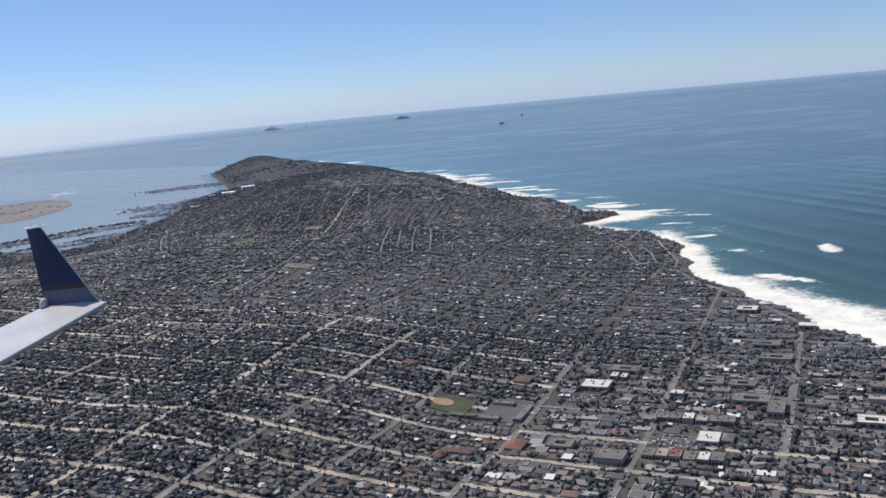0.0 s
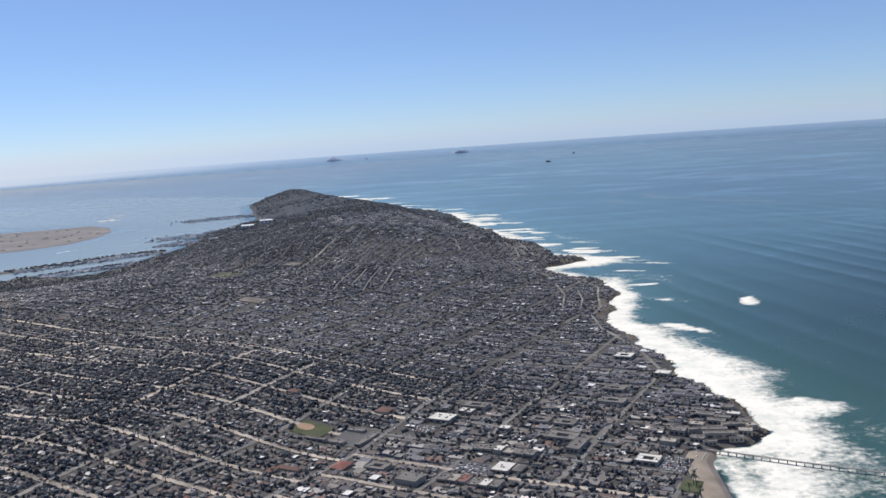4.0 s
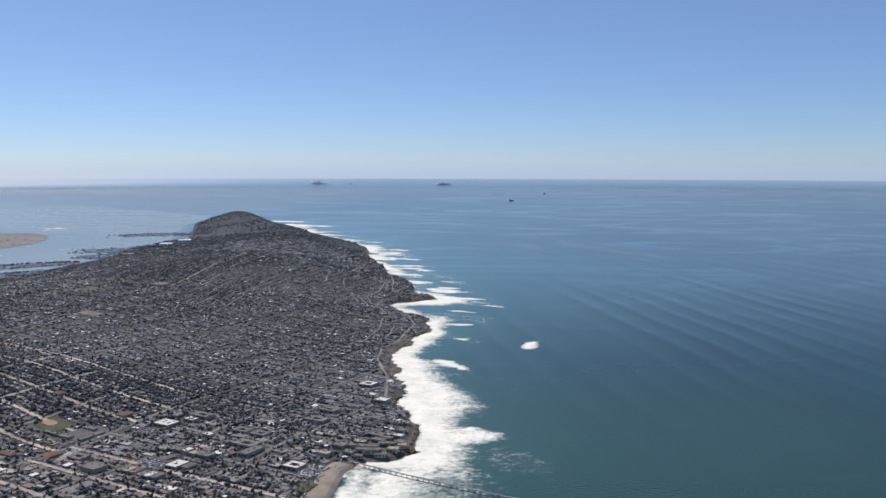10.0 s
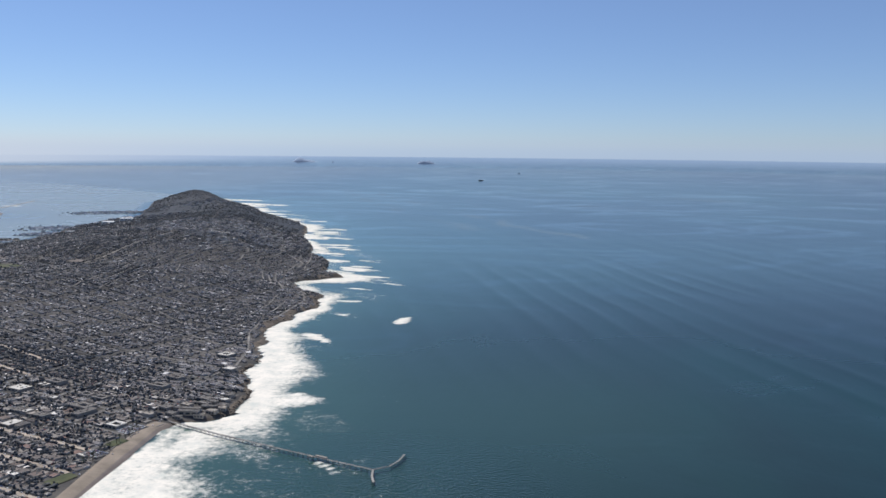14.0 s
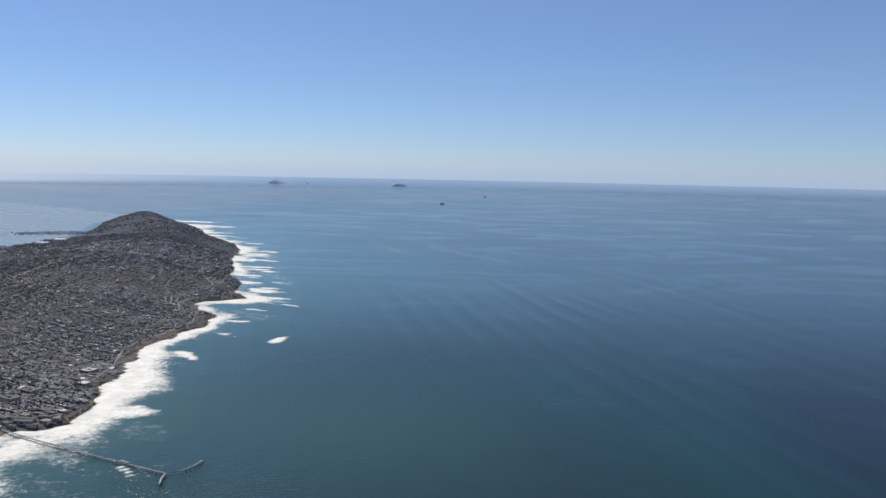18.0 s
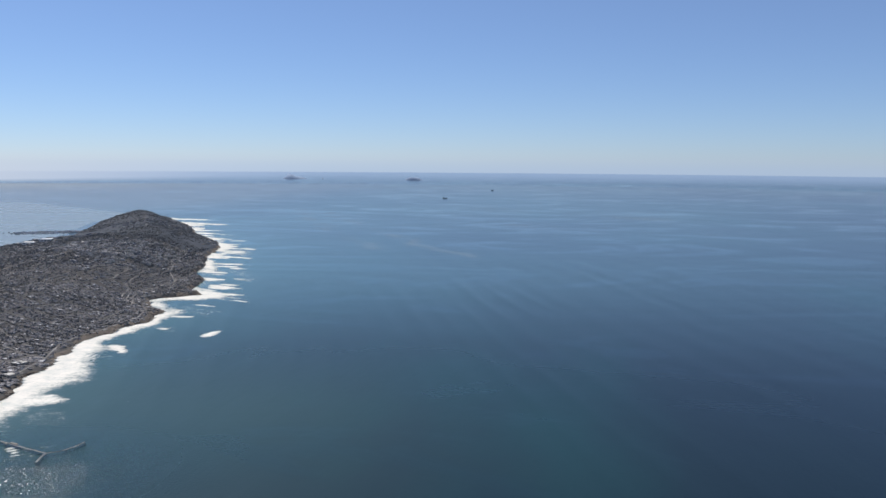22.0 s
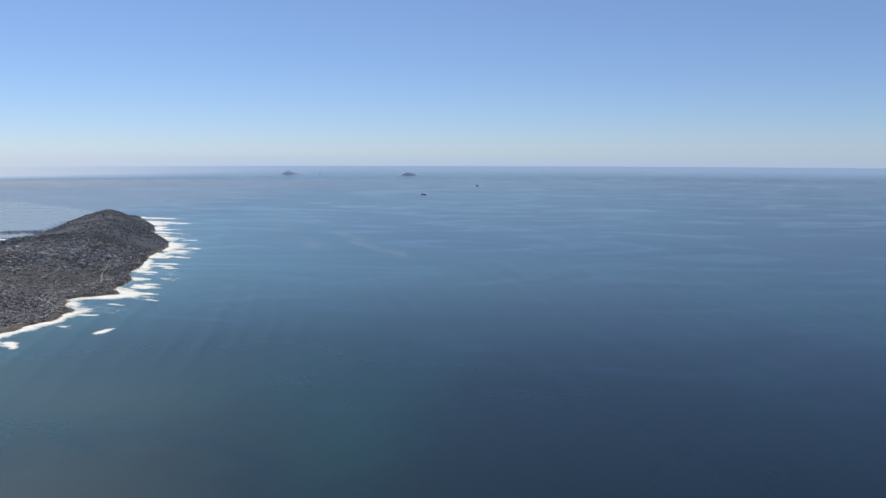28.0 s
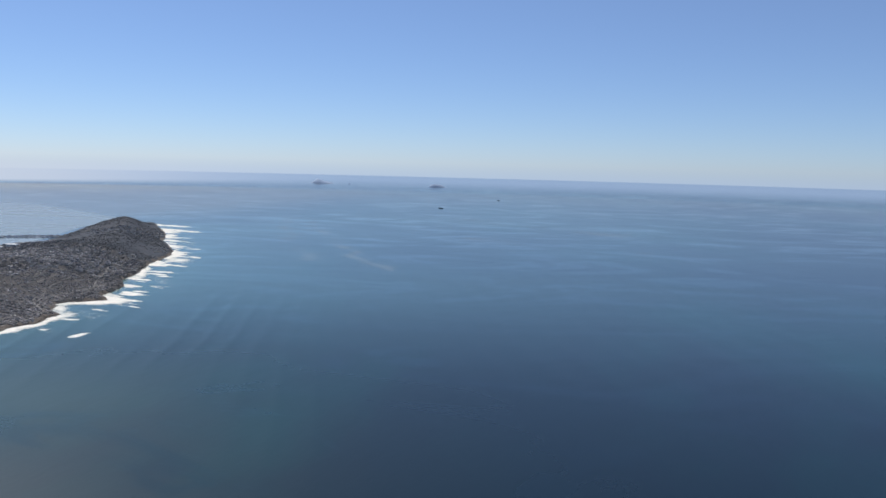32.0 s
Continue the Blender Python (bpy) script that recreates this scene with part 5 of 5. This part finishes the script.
    bmesh.ops.create_cone(b, segments=8, radius1=0.0032, radius2=0.0032, depth=0.002, cap_ends=True, matrix=Matrix.Translation((wx_, wy_, 0.0032)) @ Matrix.Rotation(math.pi / 2, 4, "X"))
    part("wheel", b, M_TYRE, car)
for k, i in enumerate(single):
    m = Matrix.LocRotScale(on_road[i], Euler((0, 0, pt_[i])), None)
    if k == 0:
        car.matrix_world = m
    else:
        copy_thing(car, Matrix.Identity(4)).matrix_basis = m

# ---- pier ----
pier = tagged(new("fishing_pier"), "long concrete fishing pier on piles with a forked end", "pier")
DECK = [(6.62, 13.9), (7.3, 13.6), (8.34, 13.08), (10.33, 12.2), (11.6, 11.66), (12.56, 11.27)]
NORTH = [(12.56, 11.27), (12.86, 11.5), (13.02, 11.88), (13.08, 12.28)]
SOUTH = [(12.56, 11.27), (12.6, 10.95), (12.7, 10.6)]


def run_of(pts, step):
    out_ = []
    for (ax, ay), (bx, by) in zip(pts[:-1], pts[1:]):
        n = max(1, int(math.hypot(bx - ax, by - ay) / step))
        out_ += [(ax + (bx - ax) * k / n, ay + (by - ay) * k / n, math.atan2(by - ay, bx - ax)) for k in range(n)]
    return out_ + [(*pts[-1], out_[-1][2])]


def ribbon_box(pts, width, z0, z1, shift=0.0):
    b = bmesh.new()
    rows = []
    for x, y, a in run_of(pts, 0.25):
        nx, ny = -math.sin(a), math.cos(a)
        rows.append([b.verts.new((x + nx * (shift + e), y + ny * (shift + e), z)) for e, z in ((-width / 2, z0), (width / 2, z0), (width / 2, z1), (-width / 2, z1))])
    for p, q in zip(rows[:-1], rows[1:]):
        for k in range(4):
            b.faces.new((p[k], p[(k + 1) % 4], q[(k + 1) % 4], q[k]))
    b.faces.new(rows[0][::-1])
    b.faces.new(rows[-1])
    bmesh.ops.recalc_face_normals(b, faces=b.faces)
    return b


for pts, w in ((DECK, 0.048), (NORTH, 0.048), (SOUTH, 0.048)):
    part("deck", ribbon_box(pts, w, 0.06, 0.066), M_CONC, pier)
    for side in (-1, 1):
        part("railing", ribbon_box(pts, 0.003, 0.066, 0.073, side * (w / 2 - 0.004)), M_CONC, pier)
pile = None
for pts in (DECK, NORTH[1:], SOUTH[1:]):
    for x, y, a in run_of(pts, 0.13)[1:]:
        b = bmesh.new()
        if pile is None:
            for e in (-0.02, 0.02):
                bmesh.ops.create_cone(b, segments=6, radius1=0.006, radius2=0.005, depth=0.26, matrix=Matrix.Translation((0, e, -0.07)))
            box(b, 0, 0, 0.053, 0.061, 0.009, 0.05)
            pile = part("pile_bent", b, M_PILE, pier)
            pile.matrix_basis = Matrix.Translation((x, y, 0)) @ Matrix.Rotation(a, 4, "Z")
        else:
            b.free()
            p = new("pile_bent", pile.data)
            p.parent = pier
            p.matrix_basis = Matrix.Translation((x, y, 0)) @ Matrix.Rotation(a, 4, "Z")
for x, y, w in ((11.3, 11.83, 0.3), (11.05, 11.83, 0.14)):
    b = bmesh.new()
    box(b, x, y, 0.066, 0.094, w, 0.06, math.atan2(-0.54, 1.27))
    part("cafe", b, M_STUCCO, pier, "low pale cafe building on the pier")

# ---- beach steps, breakwater and rocks ----
wall_b = ribbon_box([(6.1, 10.2), (6.48, 11.4), (6.52, 12.7), (6.92, 13.6)], 0.02, -0.02, 0.07)
me = bpy.data.meshes.new("sea_wall")
wall_b.to_mesh(me)
wall_b.free()
me.materials.append(M_CONC)
tagged(new("sea_wall", me), "low pale concrete sea wall behind the beach", "wall", kind="structure")
ROCK = crown_shape(77, 1)
nr = 700
ry_ = np.where(rng.random(nr) < 0.45, rng.uniform(14, 21, nr), rng.uniform(24, 47, nr))
wl_y = np.array([p[1] for p in WEST[5:30]])
wl_x = np.array([p[0] for p in WEST[5:30]])
rx_ = np.interp(ry_, wl_y, wl_x) + rng.normal(0.03, 0.1, nr)
dr = shore(rx_, ry_)[2]
okr = (dr > -0.3) & (dr < 0.16)
rx_, ry_ = rx_[okr], ry_[okr]
rs = rng.uniform(0.03, 0.12, len(rx_))
tagged(scatter("shore_rocks", [ROCK], np.zeros(len(rx_), int), np.stack([rx_, ry_, np.maximum(ground(rx_, ry_), -0.03) - 0.015], 1), rng.uniform(0, 6, len(rx_)),
               np.stack([rs * 1.3, rs * 0.8, rs * 0.4], 1), [M_ROCK]), "brown sandstone rocks along the foot of the bluffs", "rocks", kind="stuff")

# ---- harbour: boats, sheds, far shore ----
jt = np.sort(rng.uniform(0, 1, 420))
jx, jy = -40.3 - 3.3 * jt + rng.normal(0, 0.07, 420), 78.8 + 11.4 * jt + rng.normal(0, 0.07, 420)
tagged(scatter("jetty_rocks", [ROCK], np.zeros(420, int), np.stack([jx, jy, -drop(jx, jy) - 0.05], 1), rng.uniform(0, 6, 420),
               np.tile((0.16, 0.13, 0.07), (420, 1)) * rng.uniform(0.6, 1.3, (420, 1)), [M_WHITE]), "pale low rock jetty reaching out from the airfield shore", "jetty", kind="stuff")
HULL = ([(-.5, -.3, 0), (.2, -.5, 0), (.5, 0, 0), (.2, .5, 0), (-.5, .3, 0), (-.5, -.4, .5), (.2, -.5, .5), (.6, 0, .6), (.2, .5, .5), (-.5, .4, .5), (-.2, -.2, .9), (.1, 0, 1), (-.2, .2, .9)],
        [(0, 1, 6, 5), (1, 2, 7, 6), (2, 3, 8, 7), (3, 4, 9, 8), (4, 0, 5, 9), (5, 6, 11, 10), (6, 7, 11), (7, 8, 11), (8, 9, 12, 11), (9, 5, 10, 12), (10, 11, 12)], [0] * 11)
bx_, by_ = [], []
for (ax, ay), (cx_, cy_), n, wide in (((-23.6, 41.6), (-20.0, 46.2), 1000, 0.7), ((-27, 44.8), (-21.4, 50.4), 800, 1.0), ((-24.2, 59.4), (-21.2, 60.2), 700, 1.6),
                                      ((-22.4, 54.6), (-20.0, 56.0), 420, 1.0), ((-22.0, 62.5), (-20.6, 66.5), 350, 0.7), ((-28.6, 74.6), (-24.0, 77.6), 900, 1.7)):
    t = rng.uniform(0, 1, n)
    bx_ += list(ax + (cx_ - ax) * t + rng.normal(0, wide / 2, n))
    by_ += list(ay + (cy_ - ay) * t + np.round(rng.normal(0, wide / 2, n) / 0.16) * 0.16)
bx_, by_ = np.array(bx_), np.array(by_)
okb = (shore(bx_, by_)[2] < -0.1) & (others(bx_, by_) < -0.05)
bx_, by_ = bx_[okb], by_[okb]
tagged(scatter("moored_boats", [HULL], np.zeros(len(bx_), int), np.stack([bx_, by_, -drop(bx_, by_) - 0.004], 1), 0.6 + rng.normal(0, 0.1, len(bx_)),
               np.tile((0.17, 0.06, 0.08), (len(bx_), 1)) * rng.uniform(0.6, 1.3, (len(bx_), 1)), [M_BOAT]), "crowded white boats moored at marina docks", "boats", kind="stuff")
HARBOUR_SHEDS = ((-17.5, 57.9, 0.9, 0.9, 0.16), (-16.3, 58.5, 0.9, 0.9, 0.18), (-19.0, 62.8, 0.6, 0.4, 0.12), (-18.6, 60.6, 0.5, 0.35, 0.12), (-18.7, 54.4, 0.6, 0.3, 0.1),
                 (-19.5, 65.2, 0.4, 0.3, 0.1), (-18.9, 58.6, 0.4, 0.3, 0.1), (-17.8, 62.0, 0.4, 0.3, 0.1))
for x, y, w, d, h in HARBOUR_SHEDS:
    flat_building(x, y, w, d, h, M_SHED, "large white metal harbour shed", 0, 0.3, 2, "harbour_shed", M_SHED)
nb = 900
ex, ey = rng.uniform(-28, -20.2, nb), rng.uniform(41.5, 52.5, nb)
oke = others(ex, ey) > 0.1
ex, ey = ex[oke], ey[oke]
tagged(scatter("spit_trees", CROWNS, rng.integers(0, 4, len(ex)), np.stack([ex, ey, ground(ex, ey) - 0.01], 1), rng.uniform(0, 6, len(ex)),
               np.tile((0.2, 0.16, 0.1), (len(ex), 1)), [M_LEAF_S]), "dark trees along a low harbour spit", "trees", kind="stuff")
nv = 60
fx_, fy_ = rng.uniform(-45, -31.5, nv), rng.uniform(55, 73, nv)
okf = others(fx_, fy_) > 0.4
fx_, fy_ = fx_[okf], fy_[okf]
tagged(scatter("airfield_buildings", [FLAT], np.zeros(len(fx_), int), np.stack([fx_, fy_, ground(fx_, fy_) - 0.01], 1), rng.uniform(0, 3, len(fx_)),
               np.tile((0.3, 0.2, 0.05), (len(fx_), 1)), [M_ROOF_S, M_WALL_S]), "scattered low buildings on a flat airfield shore", "buildings", kind="stuff")


# ---- glowing see-through ring that imitates sea haze, nearer than the islands ----
hm, hn, hl, hb = material("glowing_sea_haze")
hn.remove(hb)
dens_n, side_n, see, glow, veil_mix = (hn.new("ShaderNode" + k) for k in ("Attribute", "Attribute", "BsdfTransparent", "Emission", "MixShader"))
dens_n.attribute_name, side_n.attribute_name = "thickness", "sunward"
# emission colour, painted whiter on the side towards the sun
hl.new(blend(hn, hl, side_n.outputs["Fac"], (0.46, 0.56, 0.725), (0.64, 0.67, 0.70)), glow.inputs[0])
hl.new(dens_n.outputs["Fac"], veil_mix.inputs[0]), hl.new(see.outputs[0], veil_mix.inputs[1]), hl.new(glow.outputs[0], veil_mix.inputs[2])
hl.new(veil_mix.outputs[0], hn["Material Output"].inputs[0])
HAZE_R, HAZE_TALL = 300.0, 11.5
HAZE_LOW = -HAZE_R**2 / 148000 - 0.05
levels = HAZE_LOW + HAZE_TALL * np.linspace(0, 1, 30)
bearing = np.linspace(-math.pi, math.pi, 181)
hv = np.array([(HAZE_R * math.sin(a), HAZE_R * math.cos(a), z) for z in levels for a in bearing])
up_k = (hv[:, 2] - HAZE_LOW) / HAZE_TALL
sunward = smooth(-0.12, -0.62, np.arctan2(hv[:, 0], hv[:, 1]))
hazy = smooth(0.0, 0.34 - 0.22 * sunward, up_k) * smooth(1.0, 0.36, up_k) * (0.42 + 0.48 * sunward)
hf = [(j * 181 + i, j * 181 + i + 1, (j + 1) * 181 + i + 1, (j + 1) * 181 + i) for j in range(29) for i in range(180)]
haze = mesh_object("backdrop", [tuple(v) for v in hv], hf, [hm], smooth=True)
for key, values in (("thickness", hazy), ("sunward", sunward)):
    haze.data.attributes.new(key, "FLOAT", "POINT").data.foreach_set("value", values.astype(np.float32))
tagged(haze, "thin glowing sheet painted as pale haze over the sea horizon", "haze", kind="structure")


# ---- islands and ships far out ----
def island(x, y, length, tall, humps, seed, label):
    g = np.random.default_rng(seed)
    n, m = 60, 16
    verts, faces = [], []
    for j in range(m):
        for i in range(n):
            s, t = i / (n - 1) * 2 - 1, j / (m - 1) * 2 - 1
            z = sum(a * math.exp(-(((s - c) / w) ** 2)) for c, w, a in humps) * max(0, 1 - t * t) ** 0.7 * max(0, 1 - s**6)
            z *= 1 + 0.1 * math.sin(7 * s + 3 * t + seed) + 0.04 * math.sin(17 * s + seed)
            verts.append((x + s * length / 2, y + t * length * 0.16, -drop(x, y) - 0.15 + max(0.0, z) * tall * (1 if abs(s) < 0.98 else 0)))
    for j in range(m - 1):
        for i in range(n - 1):
            a = j * n + i
            faces.append((a, a + 1, a + n + 1, a + n))
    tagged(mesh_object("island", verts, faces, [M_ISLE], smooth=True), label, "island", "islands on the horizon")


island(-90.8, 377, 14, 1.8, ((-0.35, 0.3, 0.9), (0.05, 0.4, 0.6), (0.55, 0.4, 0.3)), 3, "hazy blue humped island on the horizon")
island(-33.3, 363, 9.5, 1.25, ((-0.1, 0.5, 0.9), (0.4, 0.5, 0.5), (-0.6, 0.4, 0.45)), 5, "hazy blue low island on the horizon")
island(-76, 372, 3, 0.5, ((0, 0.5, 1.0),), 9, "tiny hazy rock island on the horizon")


def ship(x, y, length, turn, label):
    top = tagged(new("cargo_ship"), label, "ship", "ships out at sea")
    top.matrix_world = Matrix.Translation((x, y, -drop(x, y))) @ Matrix.Rotation(turn, 4, "Z")
    b = bmesh.new()
    low = [b.verts.new((s * length / 2 * 0.94, e * length * 0.07, -0.02)) for s, e in ((-1, -1), (0.7, -1), (1, 0), (0.7, 1), (-1, 1))]
    up = [b.verts.new((s * length / 2, e * length * 0.08, 0.12)) for s, e in ((-1, -1), (0.7, -1), (1, 0), (0.7, 1), (-1, 1))]
    b.faces.new(up)
    for k in range(5):
        b.faces.new((low[k], low[(k + 1) % 5], up[(k + 1) % 5], up[k]))
    part("hull", b, M_HULL, top)
    b = bmesh.new()
    box(b, -length * 0.36, 0, 0.12, 0.34, length * 0.12, length * 0.12)
    part("bridge_house", b, M_STUCCO, top)
    for k in range(3):
        b = bmesh.new()
        box(b, length * (-0.18 + 0.2 * k), 0, 0.12, 0.2, length * 0.16, length * 0.12)
        part("cargo_stack", b, M_HULL, top)


M_HULL = mottled("grey_hull", [(0.3, (0.2, 0.22, 0.25)), (0.7, (0.25, 0.27, 0.3))], 2.0, 10.0)
ship(3.5, 172, 1.05, 0.3, "grey cargo ship far out at sea")
ship(9.8, 226, 0.65, -0.2, "grey cargo ship far out at sea")

# ---- aircraft wing beside the window ----
M_WING = mottled("white_wing_paint", [(0.35, (0.5, 0.49, 0.48)), (0.65, (0.6, 0.59, 0.58))], 70.0, 700.0, rough=0.3, spread=0.1)
M_NAVY = mottled("navy_paint", [(0.35, (0.012, 0.02, 0.07)), (0.65, (0.016, 0.026, 0.085))], 70.0, 700.0, rough=0.35, spread=0.06)
M_GREYBLUE = mottled("grey_paint", [(0.35, (0.09, 0.1, 0.15)), (0.65, (0.11, 0.125, 0.18))], 70.0, 700.0, rough=0.4, spread=0.06)
M_GOLD = mottled("gold_stripe", [(0.35, (0.045, 0.028, 0.03)), (0.65, (0.056, 0.035, 0.035))], 70.0, 700.0, rough=0.4, spread=0.06)
M_METAL = mottled("grey_leading_edge", [(0.35, (0.3, 0.3, 0.32)), (0.65, (0.38, 0.38, 0.4))], 70.0, 700.0, rough=0.3, spread=0.06)
wing = tagged(new("aircraft_wing"), "white aircraft wing with an upswept dark blue winglet", "wing")
wing.matrix_world = aim(*PATH[0][1:]) @ Matrix.Scale(0.0115, 4)


def slab(rows, thick, normal):
    """A solid skin between front and back edges, thick in the middle and thin at the edges."""
    b, made = bmesh.new(), []
    nrm = Vector(normal).normalized()
    for front, back in rows:
        f, k = Vector(front), Vector(back)
        ring = []
        for at, t in ((0.0, 0.12), (0.04, 0.45), (0.2, 0.9), (0.45, 1.0), (0.75, 0.6), (1.0, 0.06)):
            ring.append(f.lerp(k, at) + nrm * thick * t * 0.5)
        for at, t in ((1.0, 0.06), (0.75, 0.5), (0.45, 0.9), (0.2, 0.9), (0.04, 0.45), (0.0, 0.12)):
            ring.append(f.lerp(k, at) - nrm * thick * t * 0.5)
        made.append([b.verts.new(p) for p in ring])
    for p, q in zip(made[:-1], made[1:]):
        for i in range(len(p)):
            b.faces.new((p[i], p[(i + 1) % len(p)], q[(i + 1) % len(p)], q[i]))
    b.faces.new(made[0][::-1])
    b.faces.new(made[-1])
    bmesh.ops.recalc_face_normals(b, faces=b.faces)
    return b


TIP_F, TIP_B = Vector((-5.01, -0.80, -13.0)), Vector((-6.22, -0.90, -13.55))
IN_F, IN_B = Vector((-6.09, -2.17, -8.16)), Vector((-6.55, -1.40, -11.4))
part("wing_panel", slab([(TIP_F.lerp(IN_F, k / 6), TIP_B.lerp(IN_B, k / 6)) for k in range(7)], 0.08, (0.08, 0.97, 0.2)), M_WING, wing)
part("leading_edge", slab([((TIP_F.lerp(IN_F, k / 6)) + Vector((0.012, -0.012, 0.01)), (TIP_F.lerp(IN_F, k / 6)).lerp(TIP_B.lerp(IN_B, k / 6), 0.05)) for k in range(7)], 0.06, (0.08, 0.97, 0.2)), M_METAL, wing, "grey leading edge")
BASE_F, BASE_B = Vector((-5.15, -0.8, -13.06)), Vector((-6.17, -0.9, -13.52))
TOP_F, TOP_B = Vector((-6.16, 0.33, -13.3)), Vector((-6.49, 0.30, -13.55))
for name, k0, k1, mat, label in (("winglet_root", 0.0, 0.2, M_GREYBLUE, "pale grey-blue winglet root"), ("winglet_stripe", 0.2, 0.26, M_GOLD, "thin dull gold stripe"), ("winglet", 0.26, 1.0, M_NAVY, "dark navy blue winglet")):
    part(name, slab([(BASE_F.lerp(TOP_F, k0 + (k1 - k0) * k / 4), BASE_B.lerp(TOP_B, k0 + (k1 - k0) * k / 4)) for k in range(5)], 0.05, (0.45, 0.1, 0.9)), mat, wing, label)
part("winglet_edge", slab([(BASE_F.lerp(TOP_F, k / 4) + Vector((0.012, 0.004, 0)), BASE_F.lerp(TOP_F, k / 4).lerp(BASE_B.lerp(TOP_B, k / 4), 0.035)) for k in range(5)], 0.045, (0.45, 0.1, 0.9)), M_METAL, wing, "pale metal leading edge")
b = bmesh.new()
bmesh.ops.create_uvsphere(b, u_segments=12, v_segments=8, radius=0.105)
for v in b.verts:
    v.co = Vector((v.co.x * 0.55, v.co.y, v.co.z * 1.2)) + Vector((-6.16, -0.86, -13.45))
part("fairing", b, M_WING, wing, "small white teardrop fairing")
